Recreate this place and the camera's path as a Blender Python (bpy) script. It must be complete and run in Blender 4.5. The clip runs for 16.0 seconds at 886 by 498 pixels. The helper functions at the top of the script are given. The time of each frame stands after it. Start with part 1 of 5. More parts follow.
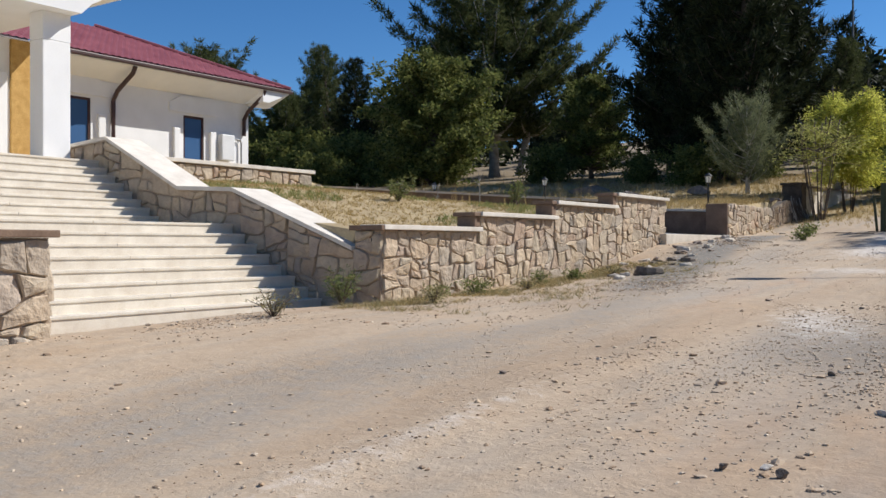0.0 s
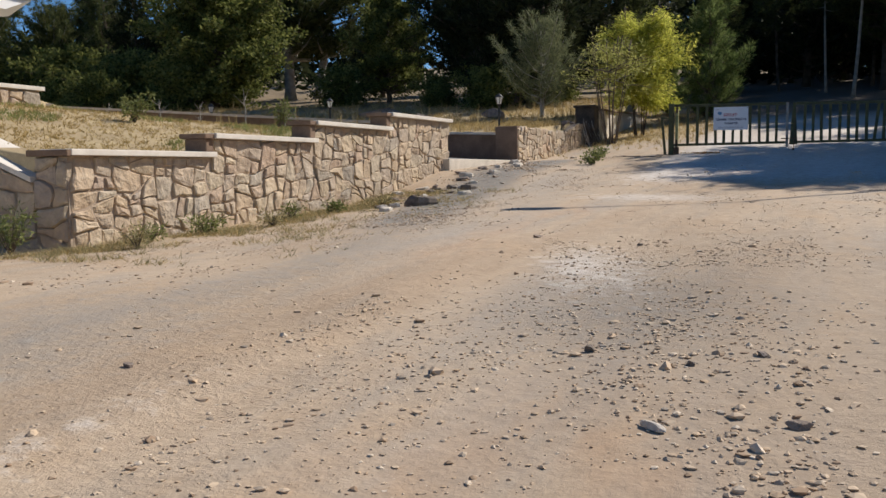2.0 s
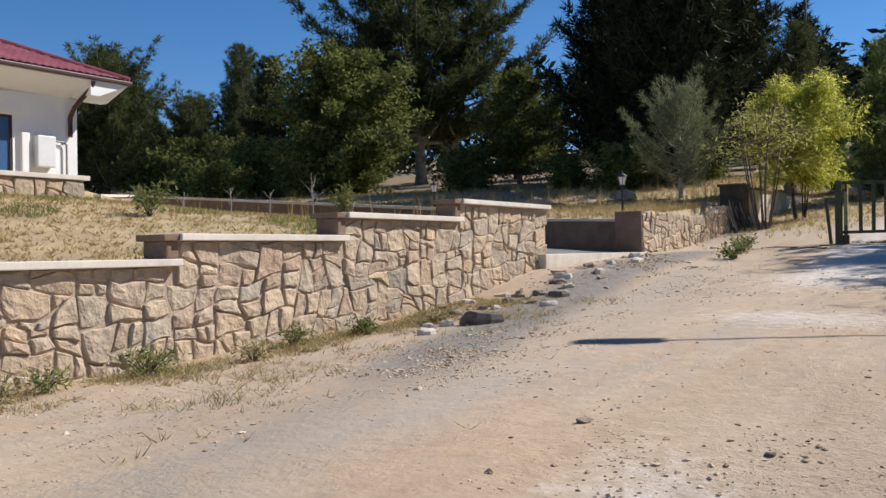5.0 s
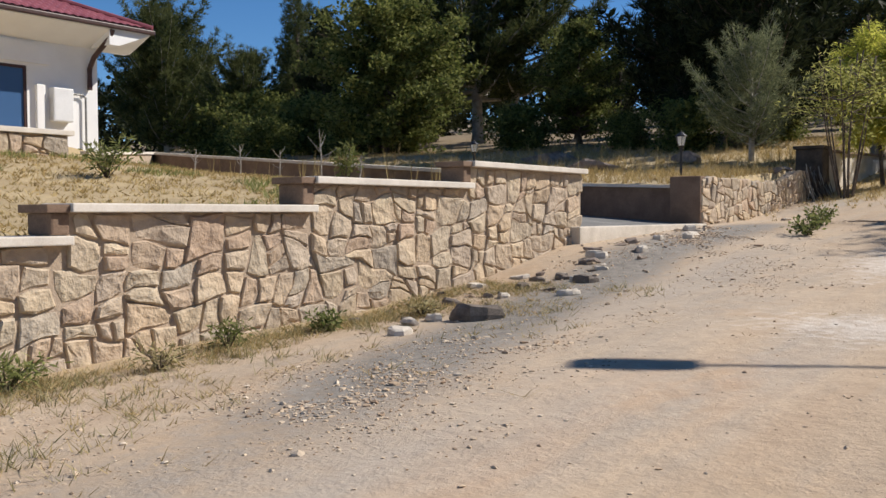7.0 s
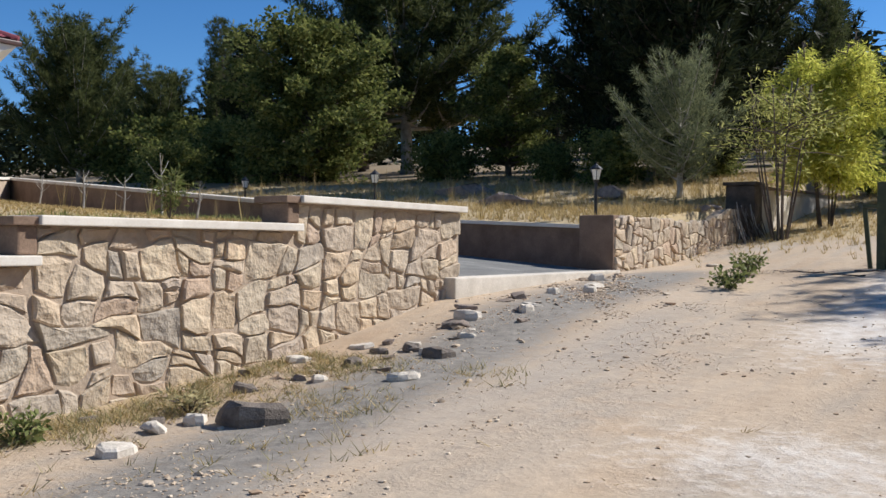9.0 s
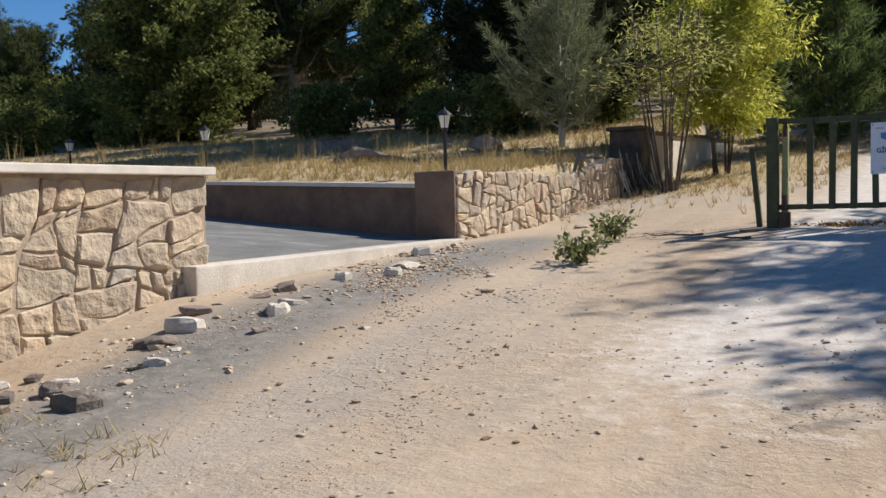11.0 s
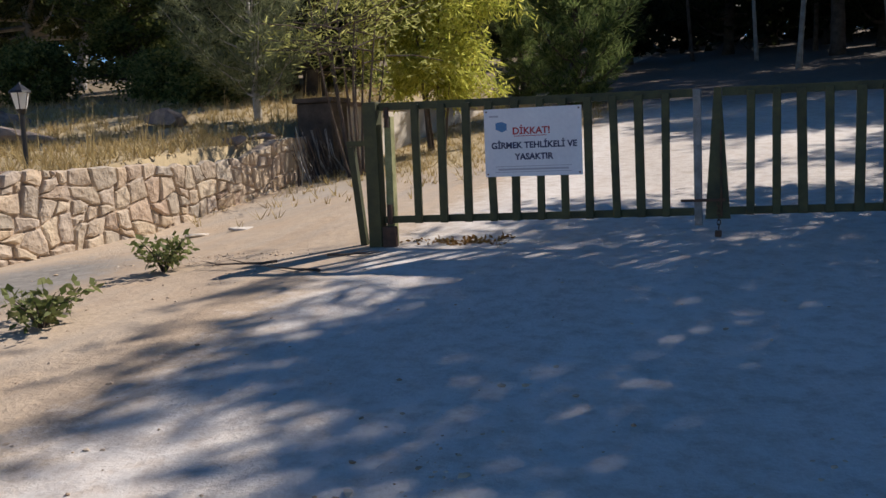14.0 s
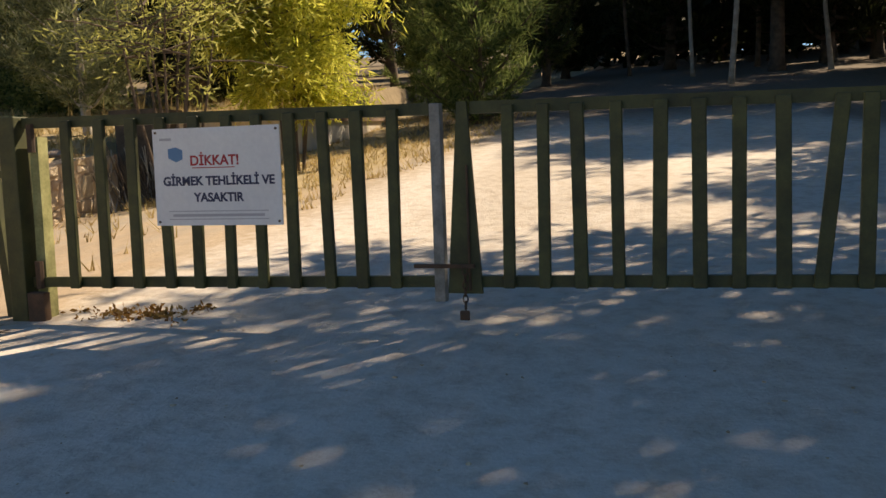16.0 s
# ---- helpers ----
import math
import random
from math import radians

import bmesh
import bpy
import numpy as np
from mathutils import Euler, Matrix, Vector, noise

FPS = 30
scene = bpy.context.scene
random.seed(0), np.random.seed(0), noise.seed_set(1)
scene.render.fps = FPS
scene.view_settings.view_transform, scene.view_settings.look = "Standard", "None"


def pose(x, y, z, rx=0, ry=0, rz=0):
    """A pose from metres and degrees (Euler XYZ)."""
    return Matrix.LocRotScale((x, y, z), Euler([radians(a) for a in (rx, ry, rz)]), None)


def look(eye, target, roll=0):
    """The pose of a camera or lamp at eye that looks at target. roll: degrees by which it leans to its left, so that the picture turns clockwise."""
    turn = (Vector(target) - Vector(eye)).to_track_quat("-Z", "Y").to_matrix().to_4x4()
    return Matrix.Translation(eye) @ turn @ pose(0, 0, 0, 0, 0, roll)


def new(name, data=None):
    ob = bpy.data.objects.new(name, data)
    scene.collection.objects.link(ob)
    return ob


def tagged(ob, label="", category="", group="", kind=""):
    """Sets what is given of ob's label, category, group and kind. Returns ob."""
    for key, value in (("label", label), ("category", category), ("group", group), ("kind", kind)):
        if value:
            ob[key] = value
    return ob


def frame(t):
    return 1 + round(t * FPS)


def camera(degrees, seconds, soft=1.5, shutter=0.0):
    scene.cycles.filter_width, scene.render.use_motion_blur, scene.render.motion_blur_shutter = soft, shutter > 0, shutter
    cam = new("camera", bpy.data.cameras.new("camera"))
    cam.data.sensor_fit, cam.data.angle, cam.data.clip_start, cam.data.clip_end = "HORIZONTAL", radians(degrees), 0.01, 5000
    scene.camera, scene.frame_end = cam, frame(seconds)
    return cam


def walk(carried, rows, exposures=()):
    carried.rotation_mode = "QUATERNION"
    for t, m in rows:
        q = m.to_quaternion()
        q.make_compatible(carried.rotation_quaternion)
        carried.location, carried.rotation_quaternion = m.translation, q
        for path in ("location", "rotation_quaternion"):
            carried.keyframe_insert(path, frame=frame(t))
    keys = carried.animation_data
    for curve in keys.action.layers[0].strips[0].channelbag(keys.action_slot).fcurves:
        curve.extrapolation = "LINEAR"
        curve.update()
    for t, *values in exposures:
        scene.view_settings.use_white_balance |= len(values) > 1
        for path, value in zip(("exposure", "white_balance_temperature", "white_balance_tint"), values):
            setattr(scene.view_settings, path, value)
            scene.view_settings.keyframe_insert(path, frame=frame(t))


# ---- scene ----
cam = camera(51.6, 16.0)
PATH = [
    (0, (-0.774, 1.28, 1.55), (-1.926, 2.915, 1.537), 0.1),
    (0.5, (-0.859, 1.898, 1.563), (-1.898, 3.605, 1.491), -0.2),
    (1, (-0.977, 2.732, 1.532), (-1.91, 4.497, 1.404), -0.8),
    (1.5, (-1.096, 3.541, 1.509), (-1.939, 5.347, 1.346), -1.0),
    (2, (-1.155, 4.186, 1.549), (-1.955, 6.011, 1.376), -0.5),
    (2.5, (-1.225, 4.9, 1.616), (-2.002, 6.737, 1.461), -0.2),
    (3, (-1.307, 5.702, 1.679), (-2.099, 7.534, 1.55), -0.2),
    (3.5, (-1.383, 6.517, 1.732), (-2.225, 8.328, 1.626), -0.2),
    (4, (-1.558, 7.423, 1.775), (-2.479, 9.197, 1.703), -0.3),
    (4.5, (-1.759, 8.39, 1.822), (-2.794, 10.101, 1.79), -1.0),
    (5, (-1.877, 8.899, 1.888), (-2.975, 10.57, 1.895), -0.9),
    (5.2, (-1.915, 9.084, 1.936), (-3.036, 10.74, 1.944), -0.9),
    (7.3, (-2.654, 12.182, 2.09), (-3.878, 13.762, 2.007), -0.1),
    (7.5, (-2.686, 12.522, 2.113), (-3.909, 14.103, 2.049), -0.0),
    (8, (-2.93, 13.363, 2.179), (-4.134, 14.96, 2.148), 0.8),
    (8.5, (-3.143, 14.16, 2.246), (-4.325, 15.773, 2.231), 0.8),
    (9, (-3.268, 14.913, 2.304), (-4.398, 16.564, 2.29), 0.6),
    (9.5, (-3.435, 15.88, 2.31), (-4.489, 17.58, 2.297), -0.0),
    (9.7, (-3.531, 16.317, 2.322), (-4.557, 18.034, 2.302), -0.5),
    (11.8, (-3.58, 19.842, 2.569), (-4.545, 21.585, 2.4), -2.1),
    (12, (-3.531, 20.058, 2.609), (-4.467, 21.816, 2.426), -2.1),
    (12.5, (-3.363, 20.837, 2.632), (-4.228, 22.63, 2.436), -2.3),
    (13, (-3.011, 21.515, 2.721), (-3.8, 23.342, 2.52), -2.7),
    (13.5, (-2.584, 22.215, 2.841), (-3.303, 24.071, 2.648), -2.6),
    (14, (-2.109, 23.08, 2.905), (-2.772, 24.954, 2.687), -2.6),
    (14.5, (-1.768, 24.01, 2.984), (-2.404, 25.888, 2.727), -2.0),
    (15, (-1.364, 24.714, 2.952), (-1.992, 26.602, 2.753), -1.5),
    (15.5, (-0.999, 25.647, 2.901), (-1.656, 27.527, 2.708), -1.5),
    (16, (-0.951, 26.3, 2.985), (-1.548, 28.199, 2.792), -2.0),
]
EXPOSURES = [(0.0, 0.04, 6300, 10), (1.0, -0.05, 6700, 11), (3.5, 0.0, 6750, 11), (5.0, 0.14, 6450, 12), (7.5, 0.10, 6700, 11), (9.0, 0.22, 6250, 10), (12.5, 0.12, 6700, 12), (14.0, 0.10, 6600, 14), (14.5, 0.36, 7000, 14), (15.0, 0.28, 7900, 14), (16.0, 0.44, 9400, 13)]
walk(cam, [(t, look(eye, target, roll)) for t, eye, target, roll in PATH], EXPOSURES)

# ---- light ----
SUN = Vector((0.64, 0.86, 1.0)).normalized()  # towards the sun
world = bpy.data.worlds.new("sky")
scene.world = world
world.use_nodes = True
wn = world.node_tree.nodes
sky = wn.new("ShaderNodeTexSky")
sky.sky_type = "NISHITA"
sky.sun_disc = False
sky.sun_elevation = math.asin(SUN.z)
sky.sun_rotation = math.atan2(SUN.x, SUN.y)
sky.air_density, sky.dust_density, sky.ozone_density, sky.altitude = 0.9, 0.0, 4.5, 1500
wn["Background"].inputs["Strength"].default_value = 0.105
deep = wn.new("ShaderNodeHueSaturation")  # the deep blue of dry mountain air
deep.inputs["Saturation"].default_value = 1.2
world.node_tree.links.new(sky.outputs[0], deep.inputs["Color"])
world.node_tree.links.new(deep.outputs[0], wn["Background"].inputs["Color"])
sun = new("sun", bpy.data.lights.new("sun", "SUN"))
sun.data.energy, sun.data.angle, sun.data.color = 5.5, radians(0.55), (1.0, 0.955, 0.89)
sun.matrix_world = look((0, 0, 60), Vector((0, 0, 60)) - SUN)


# ---- materials ----
def material(name, colour, rough=0.8, metal=0.0):
    m = bpy.data.materials.new(name)
    m.use_nodes = True
    b = m.node_tree.nodes["Principled BSDF"]
    b.inputs["Base Color"].default_value = (*colour, 1)
    b.inputs["Roughness"].default_value = rough
    b.inputs["Metallic"].default_value = metal
    return m


def link(m, a, b):
    m.node_tree.links.new(a, b)


def node(m, kind, **values):
    n = m.node_tree.nodes.new(kind)
    for key, value in values.items():
        n.inputs[key].default_value = value
    return n


def coords(m):
    g = node(m, "ShaderNodeNewGeometry")
    return g.outputs["Position"]


def noise_tex(m, scale, detail=4, rough=0.6, at=None, stretch=None):
    n = node(m, "ShaderNodeTexNoise", Scale=scale, Detail=detail, Roughness=rough)
    at = at or coords(m)
    if stretch:
        mp = node(m, "ShaderNodeMapping", Scale=stretch)
        link(m, at, mp.inputs["Vector"])
        at = mp.outputs["Vector"]
    link(m, at, n.inputs["Vector"])
    return n.outputs["Fac"]


def ramp(m, fac, *stops):
    r = node(m, "ShaderNodeValToRGB")
    els = r.color_ramp.elements
    while len(els) < len(stops):
        els.new(0.5)
    for e, (p, c) in zip(els, stops):
        e.position, e.color = p, (*c, 1) if len(c) == 3 else c
    link(m, fac, r.inputs["Fac"])
    return r.outputs["Color"]


def mix(m, fac, a, b, how="MIX"):
    n = m.node_tree.nodes.new("ShaderNodeMix")
    n.data_type, n.blend_type = "RGBA", how
    for value, socket in ((fac, n.inputs[0]), (a, n.inputs[6]), (b, n.inputs[7])):
        if isinstance(value, (int, float)):
            socket.default_value = value
        elif isinstance(value, tuple):
            socket.default_value = (*value, 1)
        else:
            link(m, value, socket)
    return n.outputs[2]


def bump(m, height, strength, distance, under=None):
    b = node(m, "ShaderNodeBump", Strength=strength, Distance=distance)
    link(m, height, b.inputs["Height"])
    if under:
        link(m, under, b.inputs["Normal"])
    return b.outputs["Normal"]


def finish(m, colour=None, normal=None, rough=None):
    p = m.node_tree.nodes["Principled BSDF"]
    if colour is not None:
        link(m, colour, p.inputs["Base Color"])
    if normal is not None:
        link(m, normal, p.inputs["Normal"])
    if rough is not None:
        link(m, rough, p.inputs["Roughness"])
    return m


def grainy(name, dark, light, scale=6.0, fine=60.0, rough=0.85, relief=0.3, depth=0.01, metal=0.0, vary=0.0):
    """A surface with large stains and a fine grain; vary: how much each piece differs."""
    m = material(name, light, rough, metal)
    big = noise_tex(m, scale, 5)
    small = noise_tex(m, fine, 4)
    c = ramp(m, big, (0.3, dark), (0.7, light))
    c = mix(m, 0.45, c, ramp(m, small, (0.3, (0.35, 0.35, 0.35)), (0.7, (0.65, 0.65, 0.65))), "OVERLAY")
    if vary:
        o = node(m, "ShaderNodeObjectInfo")
        c = mix(m, vary, c, ramp(m, o.outputs["Random"], (0.0, (0.30, 0.27, 0.26)), (0.35, (0.52, 0.46, 0.42)), (0.7, (0.60, 0.50, 0.38)), (1.0, (0.72, 0.68, 0.62))), "OVERLAY")
    return finish(m, c, bump(m, small, relief, depth))


def rubble(name, *tones):
    """Rough quarried stone; each stone takes a tone of its own."""
    m = material(name, tones[0], 0.95)
    o = node(m, "ShaderNodeObjectInfo")
    c = ramp(m, o.outputs["Random"], *[(i / (len(tones) - 1), t) for i, t in enumerate(tones)])
    big, mid, small = noise_tex(m, 3.5, 4), noise_tex(m, 9, 4, 0.55), noise_tex(m, 55, 3)
    c = mix(m, 0.5, c, ramp(m, big, (0.3, (0.36, 0.33, 0.31)), (0.7, (0.62, 0.60, 0.57))), "OVERLAY")
    c = mix(m, 0.5, c, ramp(m, mid, (0.3, (0.38, 0.37, 0.36)), (0.7, (0.60, 0.60, 0.60))), "OVERLAY")
    patch = noise_tex(m, 1.1, 5, 0.65)
    c = mix(m, ramp(m, patch, (0.46, (0, 0, 0)), (0.68, (0.45, 0.45, 0.45))), c, (0.33, 0.285, 0.24))
    chip = node(m, "ShaderNodeTexVoronoi", Scale=11.0)
    link(m, coords(m), chip.inputs["Vector"])
    return finish(m, c, bump(m, small, 0.12, 0.01, bump(m, chip.outputs["Distance"], 0.22, 0.03, bump(m, mid, 0.35, 0.05, bump(m, big, 0.5, 0.15)))))


def leafy(name, dark, light, through_it=0.25, rough=0.6):
    m = material(name, light, rough)
    g = node(m, "ShaderNodeNewGeometry")
    c = ramp(m, g.outputs["Random Per Island"], (0.0, dark), (1.0, light))
    o = node(m, "ShaderNodeObjectInfo")
    c = mix(m, 0.35, c, ramp(m, o.outputs["Random"], (0.0, (0.35, 0.38, 0.35)), (1.0, (0.62, 0.6, 0.5))), "OVERLAY")
    finish(m, c)
    m.node_tree.nodes["Principled BSDF"].inputs["Specular IOR Level"].default_value = 0.08
    t = node(m, "ShaderNodeBsdfTranslucent")
    link(m, c, t.inputs["Color"])
    s = node(m, "ShaderNodeMixShader", Fac=through_it)
    link(m, m.node_tree.nodes["Principled BSDF"].outputs[0], s.inputs[1])
    link(m, t.outputs[0], s.inputs[2])
    link(m, s.outputs[0], m.node_tree.nodes["Material Output"].inputs["Surface"])
    return m


STONE = rubble("rubble_stone", (0.46, 0.35, 0.235), (0.50, 0.415, 0.30), (0.40, 0.35, 0.285), (0.53, 0.41, 0.28), (0.45, 0.375, 0.30), (0.57, 0.47, 0.335), (0.43, 0.32, 0.235), (0.51, 0.435, 0.325))
MORTAR = grainy("lime_mortar", (0.36, 0.275, 0.20), (0.46, 0.36, 0.265), 5, 22, 0.95, 0.35, 0.03)
COPING = grainy("pale_concrete_coping", (0.60, 0.54, 0.46), (0.76, 0.70, 0.61), 3, 70, 0.8, 0.2, 0.005)
# Weathered brown, darkened further for faces turned from the sun.
SHADED_WEATHERED = grainy("shaded_weathered_concrete", (0.15, 0.095, 0.062), (0.26, 0.175, 0.12), 2.5, 40, 0.9, 0.4, 0.01)
PIER = grainy("dark_brown_masonry", (0.045, 0.034, 0.027), (0.13, 0.10, 0.075), 3, 30, 0.95, 0.6, 0.02)
STEP = grainy("travertine", (0.60, 0.525, 0.42), (0.75, 0.685, 0.575), 2.5, 60, 0.6, 0.15, 0.004)
KERB = grainy("pale_kerb_concrete", (0.48, 0.43, 0.36), (0.66, 0.60, 0.52), 3, 40, 0.9, 0.5, 0.01)
PLASTER = grainy("white_plaster", (0.78, 0.77, 0.75), (0.86, 0.85, 0.83), 0.8, 40, 0.85, 0.1, 0.003)
ROOF_RED = grainy("red_metal_roof_tiles", (0.20, 0.05, 0.06), (0.33, 0.10, 0.11), 1.5, 30, 0.5, 0.1, 0.003)
BROWN = grainy("dark_brown_paint", (0.045, 0.02, 0.016), (0.075, 0.035, 0.028), 3, 40, 0.45, 0.1, 0.002)
OCHRE = grainy("ochre_stone_cladding", (0.42, 0.24, 0.06), (0.58, 0.36, 0.12), 5, 40, 0.85, 0.4, 0.01)
GATE_PAINT = grainy("worn_green_paint", (0.026, 0.030, 0.009), (0.078, 0.082, 0.024), 5, 55, 0.6, 0.3, 0.003)
# Weathered green, made paler still for the sunlight on the brace.
PALE_GREEN = grainy("faded_sunlit_green_paint", (0.20, 0.20, 0.075), (0.42, 0.40, 0.19), 5, 40, 0.7, 0.3, 0.003)
RUST = grainy("rusty_steel", (0.05, 0.03, 0.02), (0.13, 0.07, 0.04), 9, 80, 0.8, 0.4, 0.003)
GALV = grainy("galvanised_pipe", (0.16, 0.16, 0.15), (0.34, 0.33, 0.31), 8, 70, 0.6, 0.1, 0.002, 0.3)
BLACK = material("black_iron", (0.012, 0.012, 0.013), 0.45)
SIGN_WHITE = grainy("white_sign_sheet", (0.72, 0.73, 0.76), (0.80, 0.81, 0.83), 2, 30, 0.45, 0.03, 0.001)
SIGN_RED = material("sign_red", (0.45, 0.02, 0.03), 0.5)
SIGN_NAVY = material("sign_navy", (0.02, 0.03, 0.09), 0.5)
SIGN_BLUE = material("sign_blue", (0.07, 0.22, 0.42), 0.5)
SIGN_GREY = material("sign_grey", (0.45, 0.45, 0.5), 0.5)
LAMP_GLASS = leafy("frosted_lamp_glass", (0.86, 0.86, 0.84), (0.9, 0.9, 0.88), 0.5, 0.35)
BOX_WHITE = grainy("white_enclosure", (0.70, 0.70, 0.69), (0.78, 0.78, 0.77), 2, 30, 0.5, 0.05, 0.001)
# The blue of the panes is reflected sky put into the base colour.
GLASS = material("sky_tinted_window_glass", (0.06, 0.13, 0.27), 0.06)
CURTAIN = material("pale_curtain", (0.5, 0.55, 0.62), 0.9)
BARK = grainy("pine_bark", (0.055, 0.04, 0.03), (0.16, 0.12, 0.09), 3, 25, 0.95, 0.8, 0.03)
PALE_BARK = grainy("pale_bark", (0.22, 0.20, 0.17), (0.46, 0.43, 0.38), 3, 20, 0.95, 0.8, 0.03)
PINE = leafy("pine_needles", (0.022, 0.036, 0.014), (0.155, 0.17, 0.068), 0.38)
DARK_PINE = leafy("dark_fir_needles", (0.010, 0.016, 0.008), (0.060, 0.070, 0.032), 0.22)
FRESH_PINE = leafy("fresh_pine_needles", (0.06, 0.10, 0.03), (0.28, 0.33, 0.12), 0.5)
SHADE_PINE = leafy("sunlit_pine_needles", (0.03, 0.05, 0.016), (0.19, 0.22, 0.08), 0.45)
BROAD = leafy("broad_green_leaves", (0.05, 0.075, 0.02), (0.25, 0.26, 0.085), 0.42)
GREYGREEN = leafy("grey_green_leaves", (0.08, 0.095, 0.05), (0.28, 0.30, 0.17), 0.38)
WILLOW = leafy("yellow_green_leaves", (0.30, 0.34, 0.05), (0.78, 0.73, 0.18), 0.62)
OLIVE = leafy("olive_leaves", (0.22, 0.24, 0.07), (0.52, 0.51, 0.19), 0.58)
WEED = leafy("weed_leaves", (0.10, 0.13, 0.04), (0.28, 0.29, 0.12), 0.35)
STRAW = leafy("dry_grass", (0.28, 0.20, 0.085), (0.58, 0.45, 0.23), 0.35, 0.8)
GREENISH = leafy("half_green_grass", (0.22, 0.20, 0.10), (0.46, 0.39, 0.22), 0.25, 0.8)
LAWN_GREEN = leafy("green_lawn_grass", (0.13, 0.16, 0.05), (0.33, 0.34, 0.14), 0.3, 0.8)
ROCK = grainy("field_rock", (0.16, 0.13, 0.11), (0.36, 0.30, 0.25), 6, 40, 0.95, 0.8, 0.02, vary=0.4)
PALE_ROCK = grainy("pale_rock", (0.48, 0.42, 0.34), (0.68, 0.61, 0.52), 6, 40, 0.95, 0.6, 0.02)
DARK_ROCK = grainy("dark_asphalt_lump", (0.12, 0.095, 0.075), (0.24, 0.20, 0.165), 8, 60, 0.95, 0.9, 0.02)


def ground_material():
    m = material("dirt_and_gravel_ground", (0.4, 0.3, 0.2), 0.95)
    zone = node(m, "ShaderNodeAttribute")
    zone.attribute_name = "zone"
    sep = node(m, "ShaderNodeSeparateColor")
    link(m, zone.outputs["Color"], sep.inputs[0])
    track = noise_tex(m, 0.55, 5, 0.6, stretch=(1.0, 0.16, 1.0))
    blot = noise_tex(m, 0.9, 6, 0.65)
    mid = noise_tex(m, 6.0, 5, 0.7)
    fine = noise_tex(m, 38.0, 5, 0.75)
    pebble = node(m, "ShaderNodeTexVoronoi", Scale=26.0)
    link(m, coords(m), pebble.inputs["Vector"])
    dirt = ramp(m, track, (0.32, (0.38, 0.275, 0.18)), (0.5, (0.47, 0.36, 0.25)), (0.68, (0.40, 0.335, 0.265)))
    dirt = mix(m, ramp(m, blot, (0.52, (0, 0, 0)), (0.72, (1, 1, 1))), dirt, (0.465, 0.335, 0.215))
    grey = ramp(m, mid, (0.3, (0.165, 0.148, 0.126)), (0.7, (0.285, 0.255, 0.215)))
    pale = ramp(m, track, (0.3, (0.53, 0.465, 0.395)), (0.7, (0.66, 0.605, 0.54)))
    grass = ramp(m, blot, (0.35, (0.34, 0.255, 0.14)), (0.65, (0.46, 0.355, 0.20)))

    def edge(channel):
        a = node(m, "ShaderNodeMath")
        a.operation = "ADD"
        link(m, sep.outputs[channel], a.inputs[0])
        w = ramp(m, mid, (0.2, (0, 0, 0)), (0.8, (0.6, 0.6, 0.6)))
        link(m, w, a.inputs[1])
        return ramp(m, a.outputs[0], (0.50, (0, 0, 0)), (0.95, (1, 1, 1)))

    stain = node(m, "ShaderNodeAttribute")
    stain.attribute_name = "rust"
    much = node(m, "ShaderNodeMath")
    much.operation = "MULTIPLY"
    link(m, stain.outputs["Fac"], much.inputs[0])
    link(m, ramp(m, noise_tex(m, 1.6, 5, 0.65, stretch=(1.0, 0.35, 1.0)), (0.38, (0, 0, 0)), (0.62, (1, 1, 1))), much.inputs[1])
    dirt = mix(m, much.outputs[0], dirt, (0.455, 0.295, 0.175))
    streak = noise_tex(m, 2.2, 5, 0.6, stretch=(1.0, 0.18, 1.0))
    dirt = mix(m, ramp(m, streak, (0.50, (0, 0, 0)), (0.70, (0.55, 0.55, 0.55))), dirt, (0.355, 0.30, 0.235))
    c = mix(m, edge(1), dirt, grey)
    c = mix(m, edge(2), c, pale)
    c = mix(m, edge(0), c, grass)
    # Brown of the wood's floor, kept dark to paint in the tree shade.
    litter_shade = ramp(m, mid, (0.3, (0.065, 0.045, 0.03)), (0.7, (0.14, 0.10, 0.065)))
    c = mix(m, zone.outputs["Alpha"], litter_shade, c)
    c = mix(m, 0.45, c, ramp(m, mid, (0.25, (0.36, 0.36, 0.36)), (0.75, (0.64, 0.64, 0.64))), "OVERLAY")
    c = mix(m, 0.38, c, ramp(m, fine, (0.25, (0.36, 0.36, 0.36)), (0.75, (0.63, 0.63, 0.63))), "OVERLAY")
    clod = noise_tex(m, 13.0, 6, 0.72)
    rough_zone = ramp(m, noise_tex(m, 0.45, 4, 0.6, stretch=(1.0, 0.4, 1.0)), (0.4, (0.15, 0.15, 0.15)), (0.62, (1, 1, 1)))
    n = bump(m, mid, 0.45, 0.04)
    n = bump(m, mix(m, rough_zone, (0.5, 0.5, 0.5), clod), 0.7, 0.035, n)
    n = bump(m, mix(m, rough_zone, (0.3, 0.3, 0.3), pebble.outputs["Distance"]), 0.22, 0.012, n)
    n = bump(m, fine, 0.3, 0.010, n)
    return finish(m, c, n)


GROUND = ground_material()


